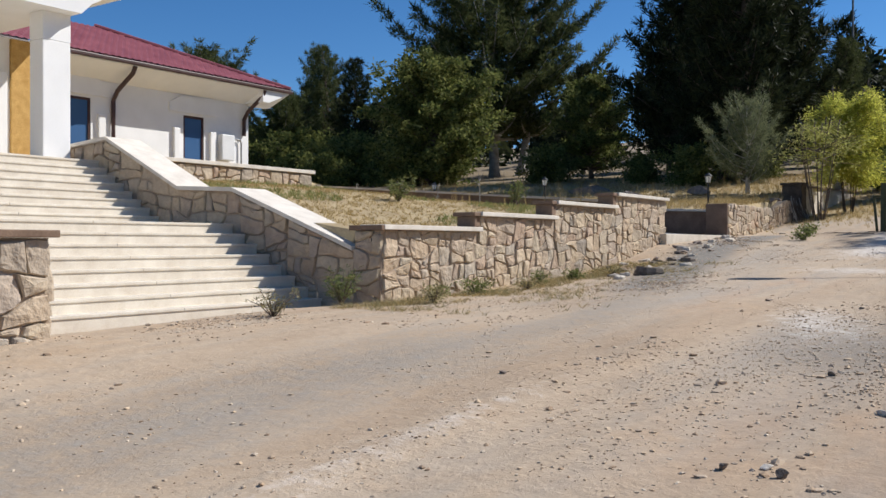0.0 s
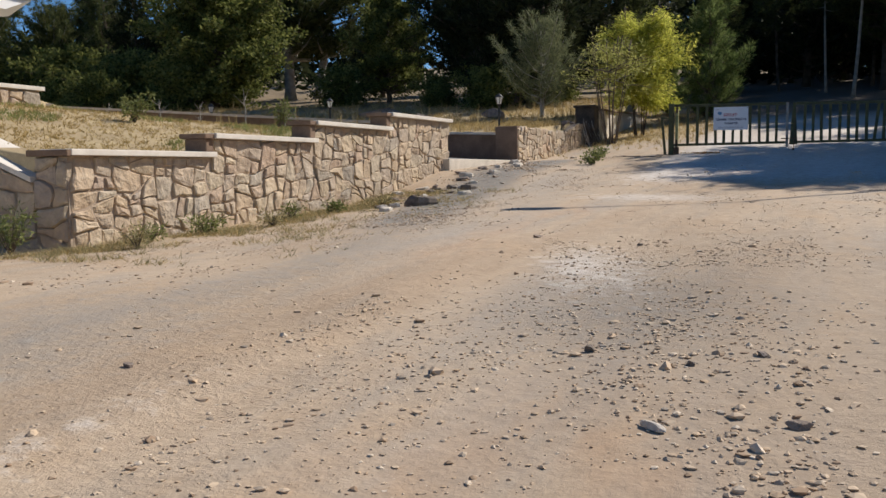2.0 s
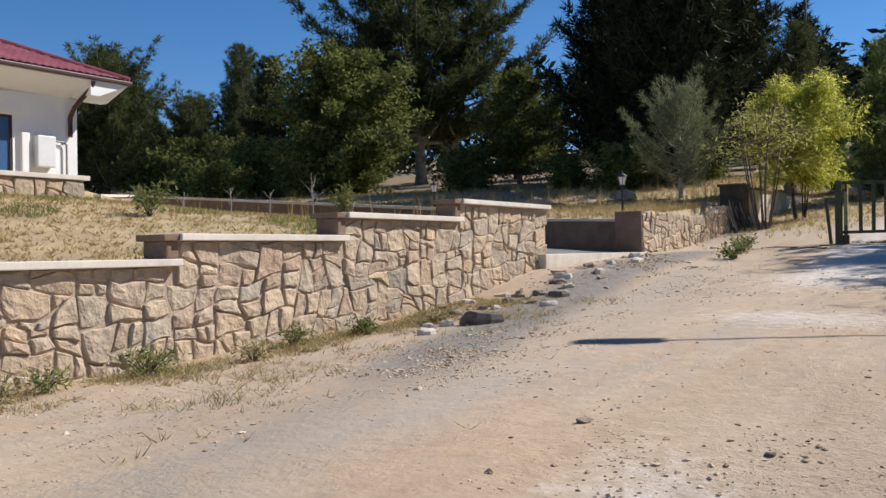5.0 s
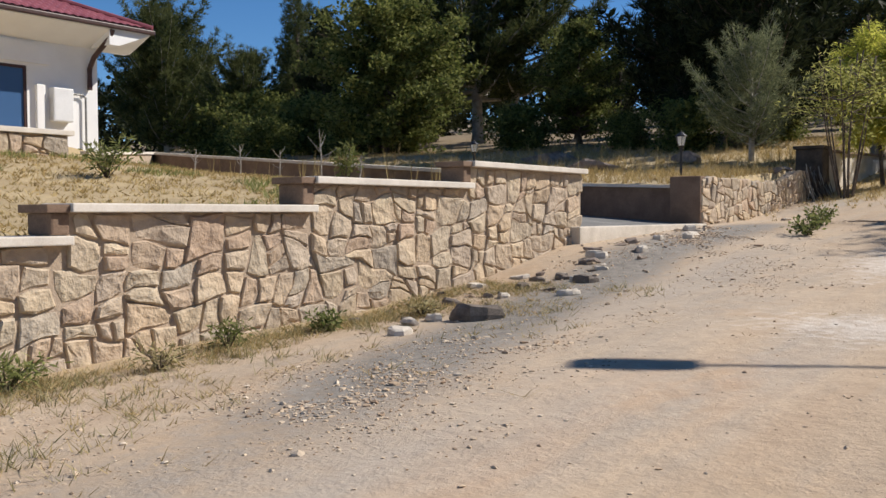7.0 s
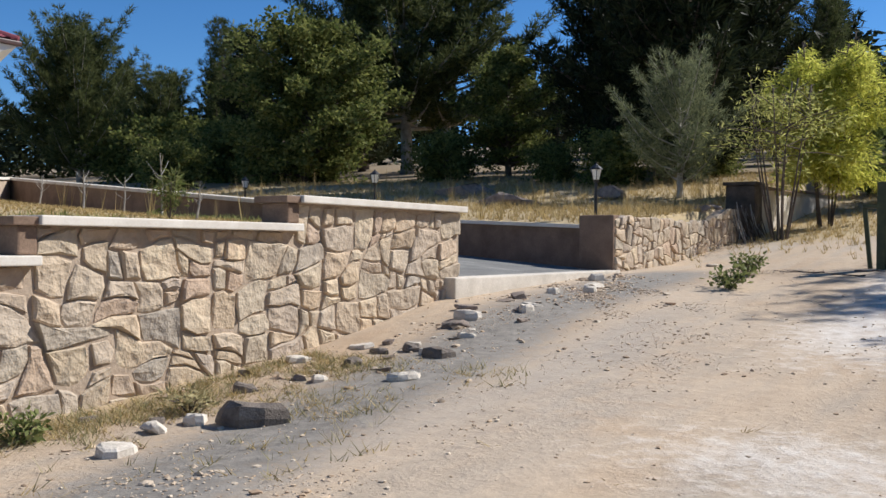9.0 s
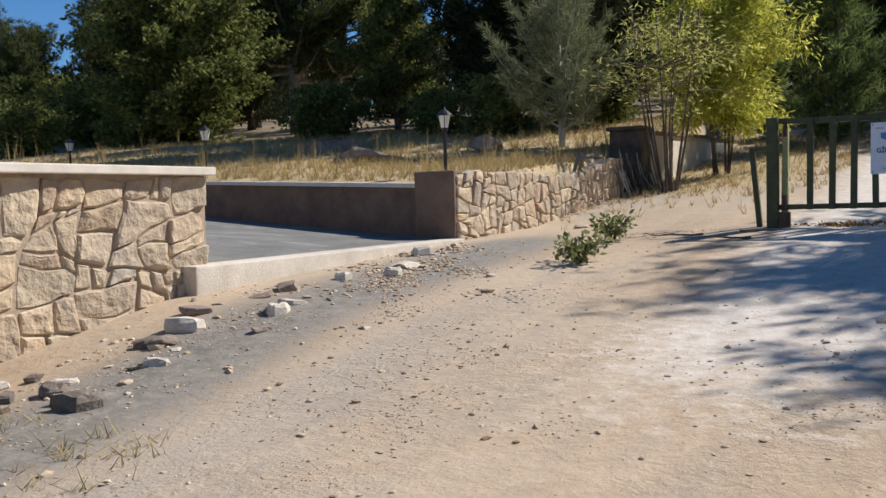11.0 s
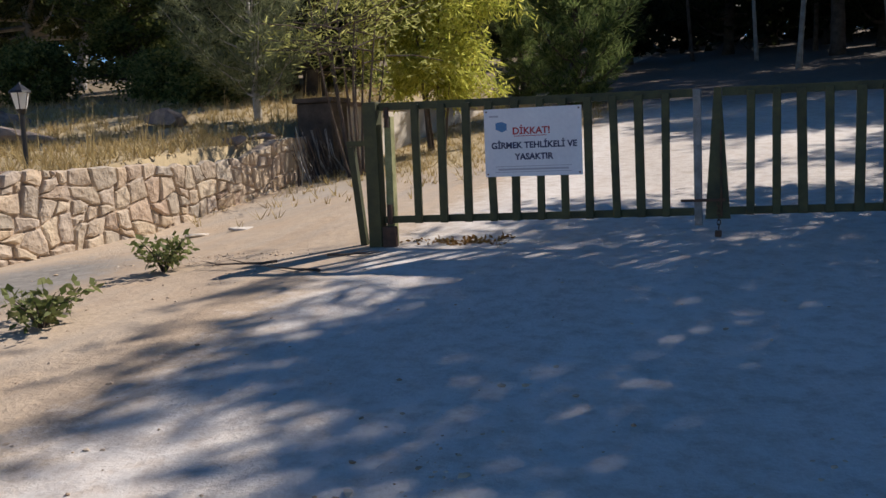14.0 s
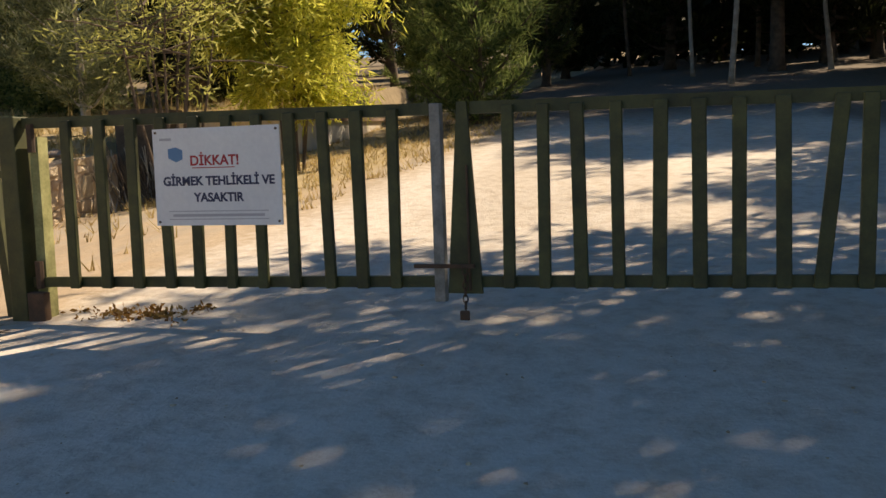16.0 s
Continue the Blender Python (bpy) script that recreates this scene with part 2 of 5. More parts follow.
def slab_material():
    """Dark trowelled concrete with pale smears of cement slurry."""
    m = material("grey_driveway_concrete", (0.18, 0.17, 0.16), 0.85)
    big, fine = noise_tex(m, 1.3, 5), noise_tex(m, 50, 4)
    smear = noise_tex(m, 2.2, 6, 0.68, stretch=(0.5, 1.6, 1.0))
    c = ramp(m, big, (0.3, (0.12, 0.118, 0.11)), (0.7, (0.21, 0.205, 0.19)))
    c = mix(m, ramp(m, smear, (0.55, (0, 0, 0)), (0.66, (0.7, 0.7, 0.7))), c, (0.40, 0.385, 0.35))
    c = mix(m, 0.4, c, ramp(m, fine, (0.3, (0.36, 0.36, 0.36)), (0.7, (0.64, 0.64, 0.64))), "OVERLAY")
    return finish(m, c, bump(m, fine, 0.4, 0.01, bump(m, smear, 0.3, 0.03)))


SLAB = slab_material()


# ---- mesh helpers ----
def mesh_of(bm, name, mat):
    me = bpy.data.meshes.new(name)
    bm.to_mesh(me)
    bm.free()
    me.materials.append(mat)
    return me


def part(name, bm, mat, parent=None, label="", smooth=False):
    me = mesh_of(bm, name, mat)
    if smooth:
        me.polygons.foreach_set("use_smooth", [True] * len(me.polygons))
    ob = new(name, me)
    ob.parent = parent
    if label:
        tagged(ob, label)
    return ob


def thing(name, label, category, at=None, group="", kind=""):
    ob = new(name)
    if at is not None:
        ob.matrix_world = at
    return tagged(ob, label, category, group, kind)


def box(bm, x0, x1, y0, y1, z0, z1, bev=0.0, m=None):
    r = bmesh.ops.create_cube(bm, size=1, matrix=Matrix.LocRotScale(((x0 + x1) / 2, (y0 + y1) / 2, (z0 + z1) / 2), None, (abs(x1 - x0), abs(y1 - y0), abs(z1 - z0))))
    vs = r["verts"]
    if bev:
        es = list({e for v in vs for e in v.link_edges})
        vs = bmesh.ops.bevel(bm, geom=es, offset=bev, segments=2, affect="EDGES", profile=0.6)["verts"]
    if m is not None:
        bmesh.ops.transform(bm, matrix=m, verts=list({v for v in vs}))
    return bm


def boxed(*a, **k):
    return box(bmesh.new(), *a, **k)


def tube(bm, points, radii, sides=8, cap=True):
    """A round rod through points, with a radius at each."""
    rings = []
    for i, p in enumerate(points):
        p = Vector(p)
        d = Vector(points[min(i + 1, len(points) - 1)]) - Vector(points[max(i - 1, 0)])
        q = d.to_track_quat("Z", "Y")
        rings.append([bm.verts.new(p + q @ Vector((radii[i] * math.cos(2 * math.pi * k / sides), radii[i] * math.sin(2 * math.pi * k / sides), 0))) for k in range(sides)])
    for a, b in zip(rings, rings[1:]):
        for k in range(sides):
            bm.faces.new((a[k], a[(k + 1) % sides], b[(k + 1) % sides], b[k]))
    if cap:
        bm.faces.new(rings[0][::-1])
        bm.faces.new(rings[-1])
    return bm


def prism(bm, outline, y0, y1, axis="y"):
    """An outline of (u, z) pulled from y0 to y1; axis x: the outline lies in (y, z)."""
    def at(u, z, w):
        return (u, w, z) if axis == "y" else (w, u, z)
    a = [bm.verts.new(at(u, z, y0)) for u, z in outline]
    b = [bm.verts.new(at(u, z, y1)) for u, z in outline]
    bm.faces.new(a)
    bm.faces.new(b[::-1])
    for i in range(len(a)):
        j = (i + 1) % len(a)
        bm.faces.new((a[j], a[i], b[i], b[j]))
    bmesh.ops.recalc_face_normals(bm, faces=bm.faces[:])
    return bm


def interp(v, table):
    return float(np.interp(v, [a for a, _ in table], [b for _, b in table]))


def smooth01(v):
    v = min(1.0, max(0.0, v))
    return v * v * (3 - 2 * v)


# ---- the lie of the land ----
ROAD = ((-200, -14), (-60, -4.5), (-10, -0.95), (0, -0.22), (7.5, 0.27), (10, 0.43), (14.4, 0.73), (19.7, 1.0), (23, 1.15), (25.6, 1.37), (29.2, 1.69), (32, 1.95), (36, 2.35), (45, 3.35), (66, 6.0), (120, 12.5), (400, 36.0))
VERGE = ((-20, 0.2), (7, 0.2), (11, 0.08), (13.3, -0.12), (16, -0.2), (20, -0.22), (23, -0.04), (25.3, 0.15), (27, 0.12), (31, -0.10), (34, -0.28), (37, -0.26), (41, -0.3), (60, 0))
LAWN = ((7, 1.5), (13.3, 1.66), (16.2, 1.74), (19.3, 2.06), (22.5, 2.36), (26, 2.45), (30, 2.5))
FACE = -10.42  # road face of the long retaining wall


def drive_near(x):
    return 25.75 + DRIVE_SLOPE * (FACE - x)


def drive_far(x):
    return 31.42 + 0.22 * (-10.6 - x)


DRIVE_SLOPE = 0.215


def height(x, y):
    road = interp(y, ROAD)
    if x > FACE - 0.2 or y > 38.6 and x > -11.2:
        z = road + interp(y, VERGE) * smooth01((-6 - x) / 4.4)
        z += 0.035 * noise.noise((x * 0.5, y * 0.35, 1.7)) + 0.012 * noise.noise((x * 2.3, y * 1.6, 4.0))
        z += 0.10 * max(0.0, x - 6) if x > 6 else 0
        rut = math.exp(-((x + 4.62 + 0.05 * math.sin(y * 1.7)) / 0.24) ** 2) - 0.9 * math.exp(-((x + 4.15) / 0.35) ** 2) - 0.6 * math.exp(-((x + 2.75) / 0.35) ** 2)
        z += 0.035 * rut * (1 - smooth01((y - 11) / 5))
        return z
    if y < 6.7:
        return max(interp(y, LAWN), road + 0.6) + 0.13 * (FACE - x) * (x > -22)
    if y < 13.3:
        return interp(x, ((-30, 3.5), (-19, 2.9), (-16.6, 1.7), (-14.7, 1.6), (-11.95, 0.15), (-11.7, 0.36), (-10.4, 0.46)))
    if y < drive_near(x):
        front = interp(y, LAWN)
        if x < -20.5:
            side = smooth01((y - 21.0) / 5.0)
            return interp(x, ((-60, 6.2), (-31, 4.3), (-20.5, 3.55))) * (1 - side) + interp(x, ((-60, 6.0), (-28, 3.3), (-20.5, 2.85))) * side
        k = (FACE - x) / 9.9
        back = interp(y, ((13, 3.35), (21, 3.3), (24, 3.0), (28, 2.7)))
        return front + (back - front) * smooth01(k * 0.75 + 0.1) + 0.04 * noise.noise((x * 0.6, y * 0.6, 3.0))
    if y < drive_far(x):
        return 1.66 + 0.06 * (FACE - x)
    hill = 2.62 + 0.04 * (-10.4 - x) + 0.118 * (y - drive_far(x))
    return hill + 0.25 * noise.noise((x * 0.12, y * 0.12, 9.0)) * smooth01((y - drive_far(x) - 1) / 6)


def lines(*spans):
    out = []
    for a, b, step in spans:
        out += list(np.arange(a, b - 1e-6, step))
    return out + [spans[-1][1]]


STRIP = ((6, -6.9), (8, -6.6), (12, -6.1), (15, -6.7), (20, -8.1), (25, -8.9), (31, -9.2))  # grey worn strip


def build_ground():
    xs = lines((-420, -120, 50), (-120, -60, 10), (-60, -30, 2.0), (-30, -24, 0.6), (-24, -10.8, 0.3), (-10.8, 3.0, 0.2), (3.0, 20, 1.0), (20, 80, 10), (80, 420, 50))
    ys = lines((-300, -60, 40), (-60, -6, 6), (-6, 1, 0.7), (1, 34, 0.2), (34, 48, 0.5), (48, 130, 3), (130, 420, 40))
    xs = sorted(set(np.round(xs, 3)) | {-10.55, -10.68, -12.0, -12.15, -20.45, -20.6})
    nx, ny = len(xs), len(ys)
    verts, zone, rust = [], [], []
    for y in ys:
        for x in xs:
            verts.append((x, y, height(x, y)))
            grass = grey = pale = 0.0
            if x < -10.6:
                grass = 0.0 if 6.7 < y < 13.3 or drive_near(x) < y < drive_far(x) else 1.0
            else:
                grass = 0.40 * smooth01((-8.9 - x) / 1.2) * smooth01((y - 11) / 3) * (1 - smooth01((y - 20.5) / 3))
                grass = max(grass, 0.9 * smooth01((y - 36) / 5) * smooth01((-5.4 - 0.06 * (y - 32) - x) / 1.5))
                grass = max(grass, smooth01((x - 4.5) / 2))
                near = interp(y, STRIP)
                grey = 0.75 * math.exp(-((x - near) / 0.85) ** 2) * (0.52 + 0.58 * smooth01((y - 14.5) / 3)) * (1 - smooth01((y - 30.5) / 2.5))
                grey = max(grey, 0.5 * math.exp(-((x + 2.6) / 1.4) ** 2 - ((y - 11.2) / 2.2) ** 2), 0.42 * math.exp(-((x + 6.6) / 1.6) ** 2) * (1 - smooth01((y - 9) / 4)))
                pale = 0.44 * math.exp(-((x + 3.4 + 0.3 * (y - 12.8)) / 0.7) ** 2 - ((y - 12.8) / 1.6) ** 2)
                pale = max(pale, 0.5 * math.exp(-((x + 4.2) / 1.6) ** 2 - ((y - 20.5) / 1.0) ** 2))
                pale = max(pale, 0.62 * smooth01((x + 6.6) / 1.5) * smooth01((y - 22) / 4) * (1 - smooth01((x - 3) / 2)))
                pale = max(pale, 0.36 * math.exp(-((x + 4.6) / 0.2) ** 2) * smooth01((10 - y) / 3))
            # bare: share of the dark floor brown, tree shade painted in beyond the gate
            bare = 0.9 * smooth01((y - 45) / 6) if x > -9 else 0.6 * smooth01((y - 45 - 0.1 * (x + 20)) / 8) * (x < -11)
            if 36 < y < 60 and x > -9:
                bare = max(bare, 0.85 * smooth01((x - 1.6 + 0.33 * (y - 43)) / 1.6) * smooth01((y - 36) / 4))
            # the same brown darkens the near road towards its right side
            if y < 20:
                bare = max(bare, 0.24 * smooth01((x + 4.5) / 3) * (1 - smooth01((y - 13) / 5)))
            rust.append(max(0.55 * math.exp(-((x + 5.1) / 0.5) ** 2) * smooth01((y - 10) / 2) * (1 - smooth01((y - 17) / 3)), 0.7 * math.exp(-((x + 4.95) / 0.7) ** 2 - ((y - 17.4) / 1.5) ** 2), 0.7 * math.exp(-((x + 2.2) / 0.9) ** 2 - ((y - 7.6) / 1.6) ** 2)))
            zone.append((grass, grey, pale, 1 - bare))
    faces = [(j * nx + i, j * nx + i + 1, (j + 1) * nx + i + 1, (j + 1) * nx + i) for j in range(ny - 1) for i in range(nx - 1)]
    me = bpy.data.meshes.new("ground")
    me.from_pydata(verts, [], faces)
    me.materials.append(GROUND)
    attr = me.color_attributes.new("zone", "FLOAT_COLOR", "POINT")
    attr.data.foreach_set("color", [c for z in zone for c in z])
    stain = me.attributes.new("rust", "FLOAT", "POINT")
    stain.data.foreach_set("value", rust)
    me.polygons.foreach_set("use_smooth", [True] * len(me.polygons))
    tagged(new("ground", me), "dry tan dirt road with gravel, grey patches and straw verges", "ground", kind="structure")


build_ground()


# ---- rubble stone ----
def clip(poly, nx, ny, c):
    """The part of a polygon where nx * u + ny * v <= c."""
    out = []
    for i in range(len(poly)):
        a, b = poly[i - 1], poly[i]
        da, db = nx * a[0] + ny * a[1] - c, nx * b[0] + ny * b[1] - c
        if da * db < 0:
            k = da / (da - db)
            out.append((a[0] + k * (b[0] - a[0]), a[1] + k * (b[1] - a[1])))
        if db <= 0:
            out.append(b)
    return out


def cells(outline, du, dv, rng):
    """Uneven blocks that fill an outline in (u, v), by slanting cuts of ever smaller pieces."""
    shift = rng.uniform(0, 50)

    def sway(p):
        a = noise.noise((p[0] * 2.3, p[1] * 2.3, shift)) + 0.5 * noise.noise((p[0] * 5.1, p[1] * 5.1, shift + 9))
        b = noise.noise((p[0] * 2.3, p[1] * 2.3, shift + 20)) + 0.5 * noise.noise((p[0] * 5.1, p[1] * 5.1, shift + 29))
        return p[0] + 0.11 * a, p[1] + 0.10 * b

    v_low, v_high = min(p[1] for p in outline), max(p[1] for p in outline)
    u_low, u_high = min(p[0] for p in outline), max(p[0] for p in outline)
    rest = [list(outline)]
    while rest:
        poly = rest.pop()
        if len(poly) < 3:
            continue
        us, vs = [p[0] for p in poly], [p[1] for p in poly]
        w, h = max(us) - min(us), max(vs) - min(vs)
        area = 0.5 * abs(sum(poly[k - 1][0] * poly[k][1] - poly[k][0] * poly[k - 1][1] for k in range(len(poly))))
        if area < du * dv * rng.uniform(0.55, 2.4) and max(w / h, h / w) < 2.4:
            fine = []
            for k in range(len(poly)):
                a, c = poly[k - 1], poly[k]
                n = max(1, round(math.hypot(c[0] - a[0], c[1] - a[1]) / 0.16))
                fine += [(a[0] + (c[0] - a[0]) * j / n, a[1] + (c[1] - a[1]) * j / n) for j in range(n)]
            yield [tuple((min(u_high, max(u_low, q[0])), min(v_high, max(v_low, q[1]))) for q in (sway(p),))[0] for p in fine]
            continue
        k, tilt = rng.uniform(0.34, 0.66), rng.uniform(-0.32, 0.32)
        cu, cv = min(us) + k * w, min(vs) + k * h
        nu, nv = (1.0, tilt) if w / du > h / dv else (tilt, 1.0)
        if w / du > h / dv:
            cv = (min(vs) + max(vs)) / 2
        else:
            cu = (min(us) + max(us)) / 2
        c = nu * cu + nv * cv
        rest += [clip(poly, nu, nv, c), clip(poly, -nu, -nv, -c)]


def rounded(poly, rng):
    """Take the corners off a stone's outline and chip its sides."""
    out = []
    for k in range(len(poly)):
        a, b, c = poly[k - 1], poly[k], poly[(k + 1) % len(poly)]
        pull = rng.uniform(0.10, 0.26)
        out.append((b[0] + pull * ((a[0] + c[0]) / 2 - b[0]) + rng.uniform(-0.006, 0.006), b[1] + pull * ((a[1] + c[1]) / 2 - b[1]) + rng.uniform(-0.006, 0.006)))
    return out


def stones(parent, origin, along, out, outline, du=0.34, dv=0.26, depth=0.07, seed=1, mat=None, name="stone", steps=()):
    """Stones on a wall face: outline in metres along and up from origin; out is the way the face looks.
    steps: (u, top below it) where the wall's top rises."""
    rng = random.Random(seed)
    along, out, origin, up = Vector(along).normalized(), Vector(out).normalized(), Vector(origin), Vector((0, 0, 1))
    for poly in cells(outline, du, dv, rng):
        for u, top in steps:
            if len(poly) < 3 or min(p[0] for p in poly) > u or max(p[1] for p in poly) < top:
                continue
            if sum(p[0] for p in poly) / len(poly) > u and sum(p[1] for p in poly) / len(poly) > top - 0.1:
                poly = clip(poly, -1, 0, -u)
            else:
                poly = clip(poly, 0, 1, top)
        if len(poly) < 3 or abs(sum(poly[k - 1][0] * poly[k][1] - poly[k][0] * poly[k - 1][1] for k in range(len(poly)))) < 0.01:
            continue
        poly = rounded(poly, rng)
        n = len(poly)
        cu, cv = sum(p[0] for p in poly) / n, sum(p[1] for p in poly) / n
        size = max(0.05, min(math.hypot(p[0] - cu, p[1] - cv) for p in poly))
        d = depth * rng.uniform(0.55, 1.3)
        tu, tv = rng.uniform(-0.11, 0.11), rng.uniform(-0.11, 0.11)
        gap = rng.uniform(0.001, 0.008)
        lip = rng.uniform(0.010, 0.030)
        rings = []
        for shrink, level, jit in ((gap, -0.05, 0.0), (gap + 0.004, d * 0.5, 0.004), (gap + lip, d * 0.95, 0.006), (gap + lip + size * 0.36, d * 1.05, 0.007)):
            ring = []
            for p in poly:
                k = max(0.22, 1 - shrink * rng.uniform(0.9, 1.12) / max(size, math.hypot(p[0] - cu, p[1] - cv)))
                u, v = cu + (p[0] - cu) * k, cv + (p[1] - cv) * k
                w = level + (tu * (u - cu) + tv * (v - cv)) * (level > 0) + rng.uniform(-jit, jit)
                ring.append(along * (u - cu) + up * (v - cv) + out * w)
            rings.append(ring)
        verts = [v for r in rings for v in r] + [out * (d * 1.06 + rng.uniform(-0.006, 0.010))]
        faces = [(r * n + k, r * n + (k + 1) % n, (r + 1) * n + (k + 1) % n, (r + 1) * n + k) for r in range(3) for k in range(n)]
        faces += [(3 * n + k, 3 * n + (k + 1) % n, 4 * n) for k in range(n)]
        me = bpy.data.meshes.new(name)
        me.from_pydata(verts, [], faces)
        if along.cross(up).dot(out) * sum(poly[k - 1][0] * poly[k][1] - poly[k][0] * poly[k - 1][1] for k in range(n)) < 0:
            me.flip_normals()
        me.materials.append(mat or STONE)
        ob = new(name, me)
        ob.location = origin + along * cu + up * cv
        ob.parent = parent


def coping(name, bm, parent, mat=None, label=""):
    return part(name, bm, mat or COPING, parent, label)


# ---- the long stepped retaining wall ----
TIERS = ((13.28, 16.22, 1.86), (16.22, 19.33, 2.16), (19.33, 22.5, 2.50), (22.5, 25.85, 2.82))


def long_wall():
    w = thing("wall_front", "stepped rubble stone retaining wall with pale coping slabs", "wall", kind="structure")
    bm = bmesh.new()
    for a, b, top in TIERS:
        box(bm, FACE - 0.42, FACE - 0.07, a + 0.03 * (a < 14), b, 0.0, top - 0.07)
    part("wall_core", bm, MORTAR, w)
    for i, (a, b, top) in enumerate(TIERS):
        lip = a - 0.07 if i == 0 else a + 0.01
        coping("coping_slab", boxed(FACE - 0.50, FACE + 0.06, lip, b + (0.05 if i == 3 else 0.02), top - 0.085, top, 0.012), w)
        if i:
            # End faces look away from the sun; their shade is put into the colour.
            coping("coping_end", boxed(FACE - 0.50, FACE + 0.02, a - 0.22, a + 0.008, top - 0.09, top - 0.012, 0.012), w, SHADED_WEATHERED)
            part("tier_end", boxed(FACE - 0.44, FACE - 0.02, a - 0.16, a + 0.02, TIERS[i - 1][2] + 0.004, top - 0.09, 0.02), SHADED_WEATHERED, w)
    y0, y1 = TIERS[0][0], TIERS[-1][1]
    outline = [(0, 0.3), (y1 - y0, 1.0), (y1 - y0, TIERS[-1][2] - 0.09), (0, TIERS[-1][2] - 0.09)]
    steps = [(TIERS[i][0] - y0, TIERS[i - 1][2] - 0.09) for i in range(len(TIERS) - 1, 0, -1)]
    stones(w, (FACE - 0.07, y0, 0), (0, 1, 0), (1, 0, 0), outline, 0.36, 0.28, 0.034, seed=11, steps=steps)
    stones(w, (FACE - 0.42, 13.31, 0), (1, 0, 0), (0, -1, 0), [(0, 0.3), (0.36, 0.3), (0.36, 1.77), (0, 1.77)], 0.3, 0.26, 0.06, seed=19)
    stones(w, (FACE - 0.42, 25.85, 0), (1, 0, 0), (0, 1, 0), [(0, 1.2), (0.36, 1.2), (0.36, 2.73), (0, 2.73)], 0.3, 0.26, 0.05, seed=20)


# ---- stairs with their balustrade ----
def stairs():
    s = thing("stairs", "wide pale travertine stairs in two flights", "stairs", kind="structure")
    x, z = -11.78, 0.39
    rises = [(0.19, 0.325)] * 8 + [(0.176, 0.29)] * 8
    for i, (rise, run) in enumerate(rises):
        deep = 2.2 if i == 7 else 2.6 if i == 15 else run
        for y0, y1 in ((7.32, 10.2), (10.206, 13.2)):
            bm = boxed(x - deep - 0.03, x + 0.02, y0, y1, z + rise - 0.045, z + rise, 0.008)
            part("tread", bm, STEP, s)
        part("riser", boxed(x - deep, x, 7.32, 13.2, z - 0.3, z + rise - 0.045), STEP, s)
        z += rise
        x -= deep
    return x, z


def balustrade(y0, y1, seed, name, label):
    b = thing(name, label, "wall", kind="structure")
    top = [(-11.05, 1.50), (-14.05, 2.60), (-15.63, 2.68), (-18.0, 3.82), (-19.5, 3.72)]
    foot = [(-19.5, 2.6), (-16.6, 1.4), (-14.5, 1.3), (-12, 0.0), (-11.05, 0.0)]
    part("balustrade_core", prism(bmesh.new(), [(x, z - 0.07) for x, z in top] + foot, y0 + 0.06, y1 - 0.06), MORTAR, b)
    for (xa, za), (xb, zb) in zip(top, top[1:]):
        bm = prism(bmesh.new(), [(xa, za), (xb, zb), (xb, zb - 0.075), (xa, za - 0.075)], y0 - 0.05, y1 + 0.04)
        coping("coping_slab", bm, b)
    outline = [(-11.05 - x, z) for x, z in ((-11.05, 0.25), (-12, 0.25), (-14.5, 1.65), (-16.4, 1.8), (-19.5, 3.2), (-19.5, 3.63), (-18.0, 3.74), (-15.63, 2.6), (-14.05, 2.52), (-11.05, 1.42))]
    stones(b, (-11.05, y0 + 0.06, 0), (-1, 0, 0), (0, -1, 0), outline, 0.42, 0.3, 0.05, seed=seed)
    # end pier at the road
    part("pier_core", boxed(-11.05, FACE - 0.075, y0 + 0.06, y1 + 0.02, 0.0, 1.76), MORTAR, b)
    coping("pier_cap", boxed(-11.1, FACE + 0.05, y0 - 0.06, y1 + 0.02, 1.765, 1.85, 0.012), b, SHADED_WEATHERED)
    stones(b, (-11.05, y0 + 0.06, 0), (1, 0, 0), (0, -1, 0), [(0, 0.2), (0.6, 0.2), (0.6, 1.76), (0, 1.76)], 0.36, 0.3, 0.06, seed=seed + 1)


def left_wall():
    w = thing("wall_left", "rubble stone wall beside the stairs with weathered coping", "wall", kind="structure")
    part("wall_core", boxed(FACE - 0.6, FACE - 0.07, 0.5, 7.24, -0.8, 1.6), MORTAR, w)
    coping("coping_slab", boxed(FACE - 0.68, FACE + 0.05, 0.5, 7.32, 1.605, 1.69, 0.012), w, SHADED_WEATHERED)
    stones(w, (FACE - 0.07, 0.5, 0), (0, 1, 0), (1, 0, 0), [(0, -0.4), (6.76, 0.15), (6.76, 1.6), (0, 1.6)], 0.42, 0.30, 0.055, seed=34)
    stones(w, (FACE - 0.6, 7.24, 0), (1, 0, 0), (0, 1, 0), [(0, 0.2), (0.55, 0.2), (0.55, 1.6), (0, 1.6)], 0.3, 0.3, 0.05, seed=32)


def back_wall():
    w = thing("wall_terrace", "low rubble terrace wall with white coping above the lawn", "wall", kind="structure")
    part("wall_core", boxed(-20.7, -20.36, 13.75, 22.0, 2.7, 3.66), MORTAR, w)
    coping("coping_slab", boxed(-20.8, -20.25, 13.75, 22.1, 3.665, 3.77, 0.012), w)
    stones(w, (-20.36, 13.75, 0), (0, 1, 0), (1, 0, 0), [(0, 2.9), (8.25, 2.9), (8.25, 3.66), (0, 3.66)], 0.4, 0.3, 0.06, seed=41)


